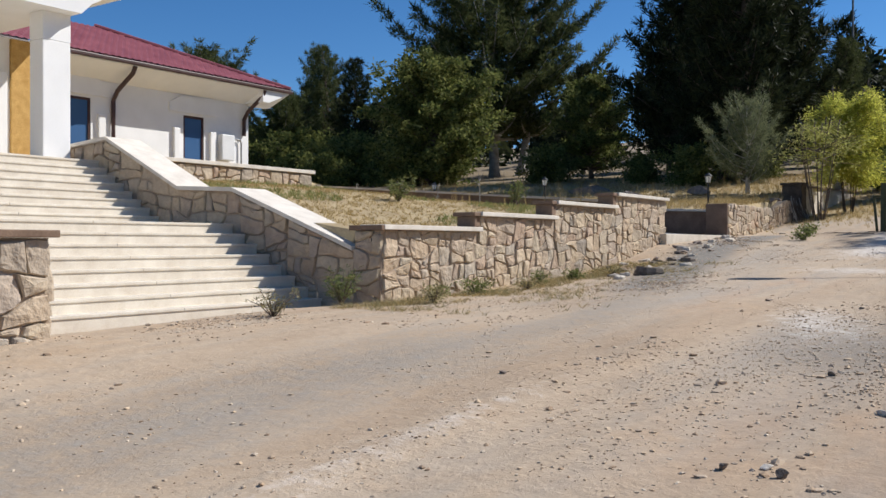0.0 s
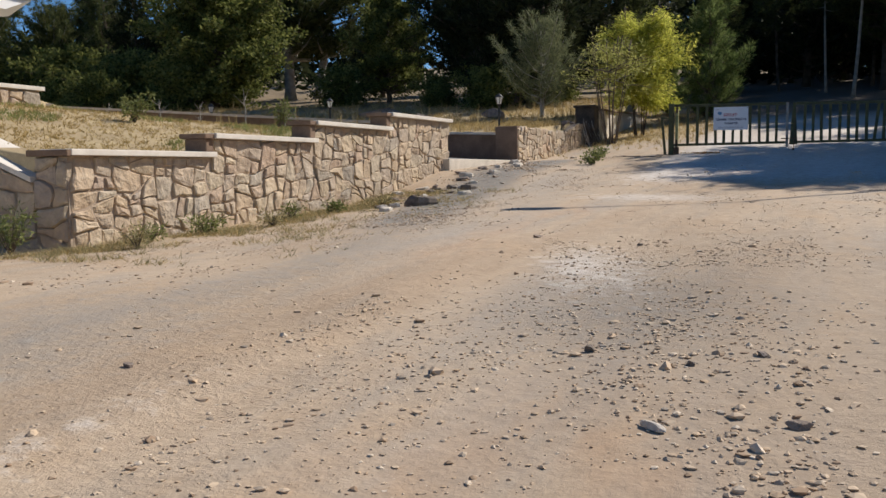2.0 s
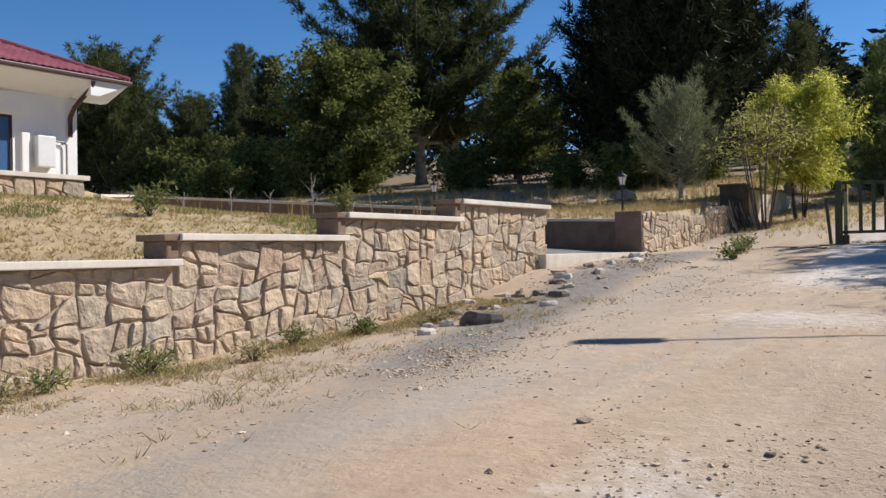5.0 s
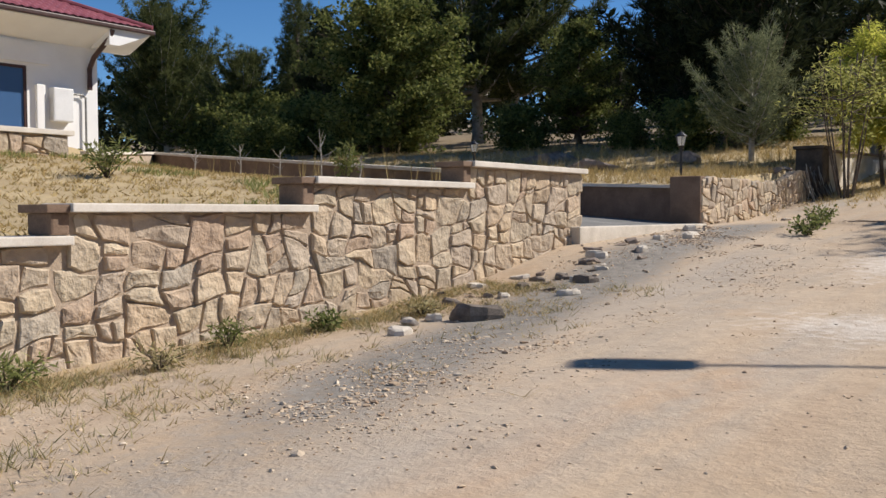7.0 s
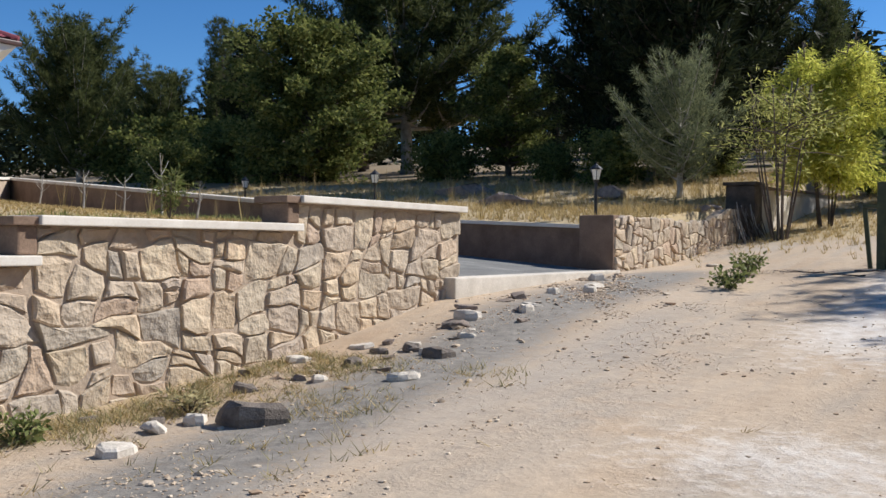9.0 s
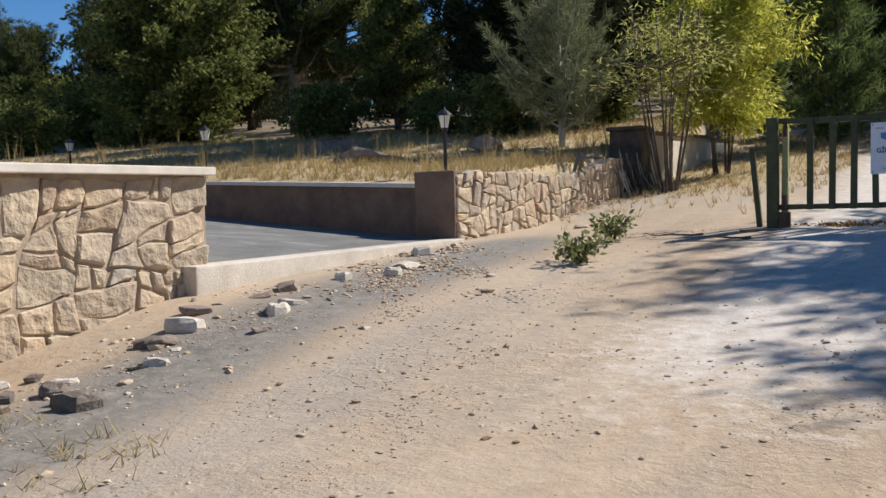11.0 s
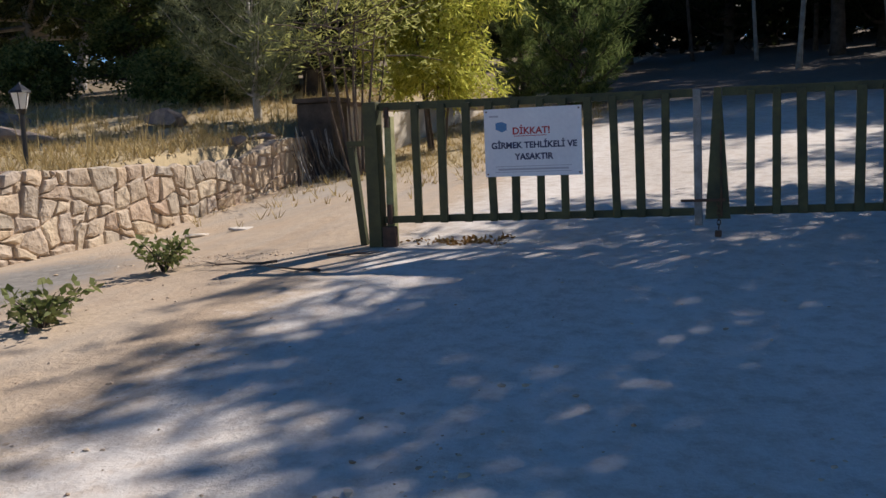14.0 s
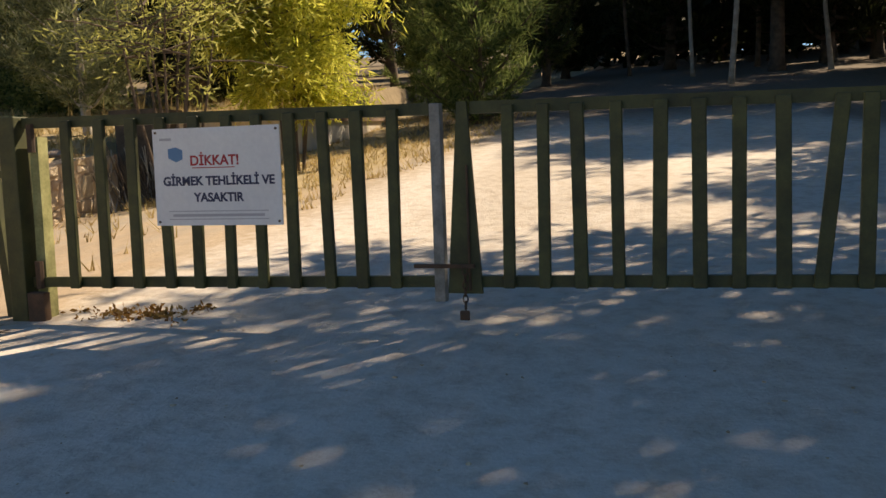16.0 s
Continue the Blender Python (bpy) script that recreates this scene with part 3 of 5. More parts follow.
def sloped_wall(name, label, a, b, za, zb, thick, foot, mat, cap):
    """A low wall from a to b in plan, with its top rising from za to zb and a coping."""
    w = thing(name, label, "wall", kind="structure")
    a, b = Vector((*a, 0)), Vector((*b, 0))
    d = (b - a).normalized()
    side = Vector((-d.y, d.x, 0)) * thick / 2

    def bar(bm, wide, z0a, z0b, z1a, z1b, ext=0.0):
        s = side * wide
        p, q = a - d * ext, b + d * ext
        lo = [(p - s, z0a), (q - s, z0b), (q + s, z0b), (p + s, z0a)]
        hi = [(p - s, z1a), (q - s, z1b), (q + s, z1b), (p + s, z1a)]
        vs = [bm.verts.new((v.x, v.y, z)) for v, z in lo + hi]
        for f in ((3, 2, 1, 0), (4, 5, 6, 7), (0, 1, 5, 4), (1, 2, 6, 5), (2, 3, 7, 6), (3, 0, 4, 7)):
            bm.faces.new([vs[k] for k in f])
        bmesh.ops.recalc_face_normals(bm, faces=bm.faces[:])
        return bm

    part("wall_core", bar(bmesh.new(), 1.0, foot, foot, za - 0.075, zb - 0.075), mat, w)
    part("coping_slab", bar(bmesh.new(), 1.35, za - 0.07, zb - 0.07, za, zb, 0.03), cap, w)
    return w


long_wall()
TOP_X, TOP_Z = stairs()
balustrade(13.2, 14.0, 51, "balustrade_wall", "sloping stone balustrade wall with pale coping beside the stairs")
left_wall()
back_wall()
# The driveway walls' dark colour holds the shade of their sunless sides.
sloped_wall("wall_driveway_near", "low weathered wall toned dark for shade, with grey coping along the driveway", (FACE - 0.5, 25.72), (-28.3, 29.6), 2.72, 4.04, 0.42, 1.2, SHADED_WEATHERED, KERB)
sloped_wall("wall_driveway_far", "shaded rubble and plaster wall with grey coping along the driveway", (-11.0, 31.5), (-34.0, 36.55), 2.68, 3.55, 0.46, 1.2, SHADED_WEATHERED, COPING)


sloped_wall("wall_lawn_end", "low wall with pale coping between terrace and driveway", (-20.6, 22.4), (-28.0, 29.2), 3.38, 4.02, 0.3, 2.4, MORTAR, COPING)


def far_corner_wall():
    w = thing("wall_far_corner", "crumbling pale rubble stone wall by the driveway entrance", "wall", kind="structure")
    part("wall_core", boxed(-11.0, -10.44, 31.2, 36.2, 1.2, 2.80), MORTAR, w)
    part("broken_core", prism(bmesh.new(), [(36.2, 1.2), (39.0, 1.2), (39.0, 3.25), (37.9, 3.2), (37.2, 3.0), (36.9, 2.85), (36.2, 2.79)], -10.95, -10.42, "x"), MORTAR, w)
    stones(w, (-10.44, 31.14, 0), (0, 1, 0), (1, 0, 0), [(0, 1.4), (7.8, 2.1), (7.8, 3.28), (6.8, 3.22), (5.8, 2.95), (5.2, 2.86), (0, 2.84)], 0.33, 0.25, 0.05, seed=61)
    # Weathered plaster, with the shade of this end put into its brown.
    part("end_render", boxed(-11.15, -10.43, 31.10, 31.195, 1.2, 2.86, 0.015), SHADED_WEATHERED, w, "weathered plaster end, browned for shade")
    part("corner_cap", boxed(-11.15, -10.5, 31.20, 31.75, 2.805, 2.87, 0.02), SHADED_WEATHERED, w)


def pale_block_wall():
    w = thing("wall_beyond", "grey plastered wall with dark coping behind the shrubs", "wall", kind="structure")
    part("wall_core", prism(bmesh.new(), [(40.5, 1.8), (51.0, 1.8), (51.0, 4.15), (40.5, 3.86)], -10.72, -10.42, "x"), KERB, w)
    part("coping_slab", prism(bmesh.new(), [(40.5, 3.865), (51.1, 4.155), (51.1, 4.24), (40.5, 3.95)], -10.8, -10.34, "x"), SHADED_WEATHERED, w)
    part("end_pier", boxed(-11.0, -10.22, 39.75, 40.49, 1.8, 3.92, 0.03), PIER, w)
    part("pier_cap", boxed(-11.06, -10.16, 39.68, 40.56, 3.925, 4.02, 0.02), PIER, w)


far_corner_wall()
pale_block_wall()


def driveway():
    d = thing("driveway", "grey concrete driveway slab with a pale kerb", "driveway", kind="structure")
    bm = bmesh.new()
    quad = [(-10.62, 25.95), (-10.62, 31.12), (-34, 36.25), (-34, 30.9)]
    lo = [bm.verts.new((x, y, 1.3 + 0.06 * (-10.62 - x))) for x, y in quad]
    hi = [bm.verts.new((x, y, 1.80 + 0.06 * (-10.62 - x))) for x, y in quad]
    bm.faces.new(lo[::-1])
    bm.faces.new(hi)
    for i in range(4):
        j = (i + 1) % 4
        bm.faces.new((lo[i], lo[j], hi[j], hi[i]))
    bmesh.ops.recalc_face_normals(bm, faces=bm.faces[:])
    part("slab", bm, SLAB, d)
    part("kerb", boxed(-10.612, -10.3, 25.5, 31.15, 1.1, 1.815, 0.02), KERB, d)


driveway()


# ---- the white house ----
def house():
    h = thing("house", "white plastered house with a red tiled roof and brown trim", "house")
    X, YC, Z0, ZT = -31.0, 29.3, 3.3, 8.0
    wins = ((20.3, 21.52, 4.6, 6.9), (25.77, 26.83, 4.6, 6.76))
    bm, y = bmesh.new(), 8.0
    for a, b, lo, hi in wins:
        box(bm, X - 0.35, X, y, a, Z0, ZT)
        box(bm, X - 0.35, X, a, b, Z0, lo)
        box(bm, X - 0.35, X, a, b, hi, ZT)
        y = b
    box(bm, X - 0.35, X, y, YC, Z0, ZT)
    box(bm, X - 9.5, X - 0.35, YC - 0.35, YC, Z0, ZT)
    box(bm, X - 9.5, X - 0.35, 8.0, 8.35, Z0, ZT)
    box(bm, X - 9.9, X - 9.5, 8.0, YC, Z0, ZT)
    part("wall", bm, PLASTER, h)
    for a, b, lo, hi in wins:
        f = bmesh.new()
        for q in ((a, a + 0.09, lo, hi), (b - 0.09, b, lo, hi), (a + 0.09, b - 0.09, lo, lo + 0.09), (a + 0.09, b - 0.09, hi - 0.09, hi)):
            box(f, X - 0.14, X - 0.02, q[0], q[1], q[2], q[3], 0.01)
        win = part("window", f, BROWN, h, "dark brown window frame")
        part("pane", boxed(X - 0.09, X - 0.075, a + 0.09, b - 0.09, lo + 0.09, hi - 0.09), GLASS, win)
        part("curtain", boxed(X - 0.2, X - 0.19, a + 0.4, b - 0.15, lo + 0.05, lo + 0.9), CURTAIN, win)
        part("sill", boxed(X - 0.1, X + 0.12, a - 0.25, b + 0.25, lo - 0.12, lo, 0.015), PLASTER, h)
        for yy in (a - 0.55, b + 0.25):
            part("window_pilaster", boxed(X + 0.002, X + 0.14, yy, yy + 0.3, Z0, hi - 0.55, 0.03), PLASTER, h)
        hood = [(a - 0.75, hi + 0.1), (b + 0.75, hi + 0.1), (b + 0.75, hi + 0.45), (b + 0.2, hi + 0.75), (a - 0.2, hi + 0.75), (a - 0.75, hi + 0.45)]
        part("window_hood", prism(bmesh.new(), hood, X + 0.002, X + 0.10, "x"), PLASTER, h)
    # soffit and eaves
    ov, ze = 1.25, 8.1
    sof = bmesh.new()
    prism(sof, [(X - 0.3, ZT - 0.4), (X + 0.05, ZT - 0.4), (X + ov, ze), (X + ov, ze + 0.12), (X - 0.3, ze + 0.12)], 8.0, YC + ov - 0.004)
    part("soffit", sof, PLASTER, h)
    sof = prism(bmesh.new(), [(YC - 0.3, ZT - 0.4), (YC + 0.05, ZT - 0.4), (YC + ov, ze), (YC + ov, ze + 0.11), (YC - 0.3, ze + 0.11)], X - 10, X + ov - 0.01, "x")
    part("soffit_end", sof, PLASTER, h)
    part("gutter", boxed(X + ov - 0.02, X + ov + 0.13, 8.0, YC + ov + 0.12, ze + 0.03, ze + 0.17, 0.03), BROWN, h)
    part("gutter_end", boxed(X - 10, X + ov - 0.03, YC + ov + 0.002, YC + ov + 0.13, ze + 0.03, ze + 0.17, 0.03), BROWN, h)
    # hipped roof, two planes with pressed tile waves
    slope = 0.42

    def wave(u, d):
        return 0.045 * abs(math.sin(math.pi * u / 0.28)) + 0.05 * (1 - (d / 0.38) % 1.0)

    def plane(corner, along, inward, length, depth_max, hip):
        verts, faces, idx = [], [], {}
        nu, nd = int(length / 0.14), int(depth_max / 0.19)
        for j in range(nd + 1):
            for i in range(nu + 1):
                u, d = i * 0.14, j * 0.19
                if u < d * hip:
                    u = d * hip
                p = Vector(corner) + Vector(along) * u + Vector(inward) * d
                verts.append((p.x, p.y, ze + 0.16 + slope * d + wave(u, d)))
        for j in range(nd):
            for i in range(nu):
                q = (j * (nu + 1) + i, j * (nu + 1) + i + 1, (j + 1) * (nu + 1) + i + 1, (j + 1) * (nu + 1) + i)
                if (i + 1) * 0.14 > j * 0.19 * hip:
                    faces.append(q)
        me = bpy.data.meshes.new("roof")
        me.from_pydata(verts, [], faces)
        me.materials.append(ROOF_RED)
        ob = new("roof", me)
        ob.parent = h
        return ob

    plane((X + ov + 0.08, YC + ov + 0.08, 0), (0, -1, 0), (-1, 0, 0), 23.0, 5.8, 1.0)
    plane((X + ov + 0.08, YC + ov + 0.08, 0), (-1, 0, 0), (0, -1, 0), 12.5, 5.8, 1.0)
    ridge = bmesh.new()
    tube(ridge, [(X + ov + 0.05, YC + ov + 0.05, ze + 0.24), (X + ov - 5.8, YC + ov - 5.8, ze + 0.27 + slope * 5.8)], [0.1, 0.1], 8)
    part("hip_ridge", ridge, ROOF_RED, h)
    for y, zb in ((22.4, 4.0), (28.95, 6.2)):
        bm = tube(bmesh.new(), [(X + ov, y + 0.15, ze), (X + ov - 0.1, y + 0.13, ze - 0.25), (X + 0.35, y + 0.02, ze - 0.85), (X + 0.12, y, ze - 1.2), (X + 0.12, y, zb)], [0.085] * 5, 8)
        part("downpipe", bm, BROWN, h)
    part("chimney", boxed(X - 4.0, X - 3.1, 19.6, 20.9, 8.3, 12.2, 0.03), PLASTER, h)
    part("meter_box", boxed(X + 0.005, X + 0.32, 27.55, 28.25, 5.05, 6.14, 0.04), BOX_WHITE, h, "white electrical box")
    bm = tube(bmesh.new(), [(X + 0.1, 28.26, 6.0), (X + 0.1, 28.7, 6.0), (X + 0.1, 28.8, 5.9), (X + 0.1, 28.8, 4.2)], [0.035] * 4, 6)
    part("conduit", bm, GALV, h)


def portico():
    p = thing("portico", "white entrance portico with square column and ochre stone panel", "portico")
    z0 = TOP_Z
    for y in (12.34, 7.1):
        part("column", boxed(-19.5, -19.0, y, y + 0.65, z0, 5.9, 0.02), PLASTER, p)
        part("capital", boxed(-19.503, -18.997, y - 0.003, y + 0.653, 5.9, 6.5, 0.01), PLASTER, p)
    part("floor_slab", boxed(-30.9, -19.55, 5.5, 14.6, 2.6, z0 - 0.02), STEP, p)
    bm = prism(bmesh.new(), [(5.2, 6.5), (13.0, 6.5), (13.25, 6.75), (14.1, 7.25), (14.9, 7.4), (14.9, 7.65), (4.0, 7.75), (4.0, 7.5), (4.9, 6.75)], -30.9, -18.6, "x")
    part("roof_slab", bm, PLASTER, p)
    part("back_wall", boxed(-22.4, -22.1, 5.5, 14.6, z0, 6.49), PLASTER, p)
    part("stone_panel", boxed(-22.09, -22.0, 13.35, 14.45, z0, 6.45, 0.01), OCHRE, p)
    part("door_surround", boxed(-22.09, -21.9, 12.75, 13.2, z0, 5.6, 0.02), PLASTER, p)
    part("door_leaf", boxed(-22.09, -22.03, 10.6, 12.7, z0, z0 + 2.4, 0.01), BROWN, p)
    part("upper_wall", boxed(-29.0, -21.0, 5.5, 13.1, 7.75, 9.6), PLASTER, p)


house()
portico()


# ---- the gate ----
GY = 31.75


def rail_z(x, left, right):
    return left + (right - left) * (x + 5.6) / 5.4


def gate_leaf(bars, x0, x1, label):
    """A leaf with two rails and box-section bars; bars: (foot x, lean, width)."""
    g = thing("gate_leaf", label, "gate", group="gate leaves across the road")
    for lo, hi, h in ((3.385, 3.30, 0.075), (2.24, 2.28, 0.07)):
        za, zb = rail_z(x0, lo, hi), rail_z(x1, lo, hi)
        part("rail", prism(bmesh.new(), [(x0, za - h), (x1, zb - h), (x1, zb), (x0, za)], GY - 0.022, GY + 0.028), GATE_PAINT, g)
    for x, lean, wide in bars:
        za, zb = rail_z(x, 2.165, 2.21), rail_z(x, 3.355, 3.27)
        h = wide / 2
        bm = prism(bmesh.new(), [(x - h, za), (x + h, za), (x + h + lean, zb), (x - h + lean, zb)], GY - 0.066, GY - 0.026)
        bmesh.ops.bevel(bm, geom=bm.edges[:], offset=0.006, segments=1, affect="EDGES")
        part("bar", bm, GATE_PAINT, g)
    return g


rng = random.Random(5)
LEFT_BARS = (-5.40, -5.13, -4.87, -4.61, -4.385, -4.137, -3.90, -3.668, -3.413, -3.19, -2.964)
RIGHT_BARS = (-2.23, -2.01, -1.79, -1.57, -1.34, -1.11, -0.90, -0.66, -0.47, -0.24, -0.04, 0.17, 0.36)
left = gate_leaf([(x, rng.uniform(-0.02, 0.02), rng.uniform(0.070, 0.084)) for x in LEFT_BARS], -5.79, -2.72, "worn green steel gate leaf with upright box-section bars")
part("lock_bar", boxed(-2.83, -2.44, GY - 0.09, GY - 0.07, 2.32, 2.345), RUST, left, "rusty lock bar")
right = gate_leaf([(x, 0.11 if x == -0.47 else rng.uniform(-0.012, 0.02), rng.uniform(0.070, 0.084)) for x in RIGHT_BARS], -2.46, 0.42, "worn dark green steel gate leaf with a bent bar")
part("stile", boxed(-2.715, -2.645, GY - 0.04, GY + 0.035, 2.1, 3.335, 0.008), GALV, left, "bare galvanised closing stile")
part("wedge_plate", prism(bmesh.new(), [(-2.62, 2.16), (-2.40, 2.16), (-2.47, 3.335), (-2.53, 3.335)], GY - 0.06, GY - 0.03), GATE_PAINT, right)
part("guide_rod", tube(bmesh.new(), [(-2.475, GY - 0.07, 2.18), (-2.475, GY - 0.07, 2.95)], [0.009, 0.009], 6), RUST, right, "thin rusty drop rod")
for k in range(6):
    ring = bmesh.new()
    turn = math.pi / 2 * (k % 2)
    tube(ring, [(-2.50 + 0.016 * math.cos(a) * math.cos(turn), GY - 0.095 + 0.016 * math.cos(a) * math.sin(turn), 2.30 - 0.042 * k + 0.028 * math.sin(a)) for a in [2 * math.pi * j / 8 for j in range(9)]], [0.005] * 9, 5, False)
    if k == 0:
        chain = tagged(part("chain", ring, RUST), "short rusty chain hanging from the gate lock", "chain")
    else:
        part("link", ring, RUST, chain)
part("padlock", boxed(-2.535, -2.475, GY - 0.115, GY - 0.085, 2.0, 2.06, 0.008), RUST, chain, "old brass padlock")


def gate_posts():
    p = thing("gate_post", "square green steel gate post with rust at its foot", "gate post")
    part("shaft", boxed(-5.945, -5.80, GY - 0.09, GY + 0.07, 1.8, 3.40, 0.012), GATE_PAINT, p)
    part("brace", prism(bmesh.new(), [(-5.775, 1.92), (-5.69, 1.92), (-5.68, 3.25), (-5.75, 3.25)], GY + 0.0, GY + 0.10), PALE_GREEN, p, "weathered pale green brace, lightened for the sun on it")
    part("foot_plate", boxed(-5.79, -5.64, GY - 0.10, GY - 0.03, 1.86, 2.14, 0.015), RUST, p, "rusted lower hinge plate")
    part("hinge", tube(bmesh.new(), [(-5.72, GY - 0.03, 2.16), (-5.72, GY - 0.03, 2.36)], [0.03, 0.03], 8), RUST, p)
    part("upper_hinge", tube(bmesh.new(), [(-5.71, GY - 0.03, 3.14), (-5.71, GY - 0.03, 3.34)], [0.028, 0.028], 8), RUST, p)
    q = thing("side_post", "thin leaning green post with a short top arm", "post")
    part("shaft", prism(bmesh.new(), [(-6.09, 1.9), (-6.02, 1.9), (-6.12, 2.96), (-6.19, 2.96)], GY + 0.03, GY + 0.10), GATE_PAINT, q)
    part("arm", boxed(-6.18, -5.95, GY - 0.01, GY + 0.098, 2.963, 3.02, 0.006), GATE_PAINT, q)
    r = thing("gate_post", "square green steel gate post", "gate post")
    part("shaft", boxed(0.48, 0.62, GY - 0.08, GY + 0.08, 1.8, 3.3, 0.012), GATE_PAINT, r)


gate_posts()


def words(text, size, mat, x, z, y, parent, bold=0.0):
    c = bpy.data.curves.new("lettering", "FONT")
    c.body, c.size, c.align_x, c.align_y, c.extrude, c.offset = text, size, "CENTER", "CENTER", 0.001, bold
    tmp = bpy.data.objects.new("lettering", c)
    me = bpy.data.meshes.new_from_object(tmp)
    bpy.data.objects.remove(tmp)
    me.materials.clear()
    me.materials.append(mat)
    ob = new("lettering", me)
    ob.parent = parent
    ob.matrix_local = pose(x, y, z, 90, 0, 0)
    return ob


def sign():
    s = thing("warning_sign", "white rectangular warning sign with red and navy Turkish lettering", "sign", pose(-4.195, GY - 0.075, 2.93, 0, 0.3, 0))
    part("board", boxed(-0.475, 0.475, -0.004, 0.004, -0.325, 0.325), SIGN_WHITE, s)
    words("DİKKAT!", 0.092, SIGN_RED, -0.01, 0.105, -0.0055, s, 0.0022)
    part("underline", boxed(-0.18, 0.14, -0.0058, -0.0048, 0.057, 0.063), SIGN_RED, s)
    words("GİRMEK TEHLİKELİ VE", 0.082, SIGN_NAVY, 0.01, -0.03, -0.0055, s, 0.0028)
    words("YASAKTIR", 0.082, SIGN_NAVY, 0.01, -0.14, -0.0055, s, 0.0028)
    bm = bmesh.new()
    for z0, z1 in ((-0.232, -0.226), (-0.286, -0.280)):
        box(bm, -0.375, 0.375, -0.0058, -0.0048, z0, z1)
    box(bm, -0.345, 0.345, -0.0058, -0.0048, -0.266, -0.248)
    part("small_print", bm, SIGN_GREY, s)
    bm = prism(bmesh.new(), [(-0.36, 0.13), (-0.30, 0.10), (-0.25, 0.12), (-0.25, 0.18), (-0.30, 0.20), (-0.36, 0.19)], -0.0058, -0.0048)
    part("emblem", bm, SIGN_BLUE, s)
    part("emblem_caption", boxed(-0.42, -0.33, -0.0058, -0.0048, 0.245, 0.262), SIGN_GREY, s)
    for x in (-0.45, 0.45):
        for z in (-0.30, 0.30):
            part("bolt", tube(bmesh.new(), [(x, -0.009, z), (x, -0.004, z)], [0.009, 0.009], 6), RUST, s)


sign()


# ---- garden lamps ----
def garden_lamp(at, tall):
    l = thing("garden_lamp", "black garden lamp post with a white lantern", "lamp post", at, "garden lamps along the driveway wall")
    part("pole", tube(bmesh.new(), [(0, 0, 0), (0, 0, 0.06), (0, 0, 0.07), (0, 0, tall - 0.42)], [0.075, 0.06, 0.035, 0.032], 10), BLACK, l)
    part("collar", tube(bmesh.new(), [(0, 0, tall - 0.43), (0, 0, tall - 0.37)], [0.05, 0.07], 10), BLACK, l)
    part("lantern_glass", tube(bmesh.new(), [(0, 0, tall - 0.369), (0, 0, tall - 0.15)], [0.075, 0.125], 6), LAMP_GLASS, l, "white lantern glass")
    bm = bmesh.new()
    for k in range(6):
        a = math.pi / 3 * k
        tube(bm, [(0.079 * math.cos(a), 0.079 * math.sin(a), tall - 0.368), (0.129 * math.cos(a), 0.129 * math.sin(a), tall - 0.15)], [0.007, 0.007], 4)
    part("cage", bm, BLACK, l)
    part("lantern_cap", tube(bmesh.new(), [(0, 0, tall - 0.149), (0, 0, tall - 0.12), (0, 0, tall - 0.05), (0, 0, tall - 0.035), (0, 0, tall)], [0.15, 0.14, 0.05, 0.025, 0.012], 10), BLACK, l)


for x, y, top in ((-11.82, 33.29, 4.08), (-19.35, 35.0, 4.33), (-26.1, 36.5, 4.45)):
    z = height(x, y) - 0.04
    garden_lamp(pose(x, y, z), top - z)


def street_lamp():
    s = thing("street_lamp", "grey street lamp on a tall steel pole", "street lamp", pose(2.3, 26.08, height(2.3, 26.08) - 0.1))
    part("pole", tube(bmesh.new(), [(0, 0, 0), (0, 0, 7.4)], [0.085, 0.055], 10), GALV, s)
    part("arm", tube(bmesh.new(), [(0, 0, 7.3), (-1.2, -0.45, 7.55), (-2.5, -1.0, 7.6)], [0.035] * 3, 8), GALV, s)
    bm = boxed(-0.42, 0.42, -0.18, 0.18, -0.09, 0.06, 0.05)
    head = part("head", bm, GALV, s)
    head.matrix_local = pose(-2.85, -1.18, 7.62, 0, 4, 24)


def far_street_lamp():
    z = height(-14, 70)
    s = thing("street_lamp", "far steel street lamp above the trees", "street lamp", pose(-13.5, 66, z))
    part("pole", tube(bmesh.new(), [(0, 0, 0), (0, 0, 12.6)], [0.09, 0.06], 8), GALV, s)
    part("arm", tube(bmesh.new(), [(0, 0, 12.55), (2.6, 0, 13.2)], [0.04] * 2, 8), GALV, s)


street_lamp()


# ---- rocks ----
def rock(name, at, size, seed, mat, label, turn=0.0):
    rng = random.Random(seed)
    bm = bmesh.new()
    bmesh.ops.create_icosphere(bm, subdivisions=3, radius=1)
    cuts = [(Vector((rng.gauss(0, 1), rng.gauss(0, 1), rng.gauss(0, 1))).normalized(), rng.uniform(0.25, 0.62)) for _ in range(9)]
    for v in bm.verts:
        for n, c in cuts:
            over = v.co.dot(n) - c
            if over > 0:
                v.co -= n * over
        v.co *= 1 + 0.03 * noise.noise(v.co * 2.5 + Vector((seed, 0, 0)))
        v.co = Vector((v.co.x * size[0] / 2, v.co.y * size[1] / 2, v.co.z * size[2] / 2))
    ob = part(name, bm, mat)
    x, y = at
    ob.matrix_world = pose(x, y, height(x, y) + size[2] * 0.12, 0, 0, turn)
    return tagged(ob, label, "rock")


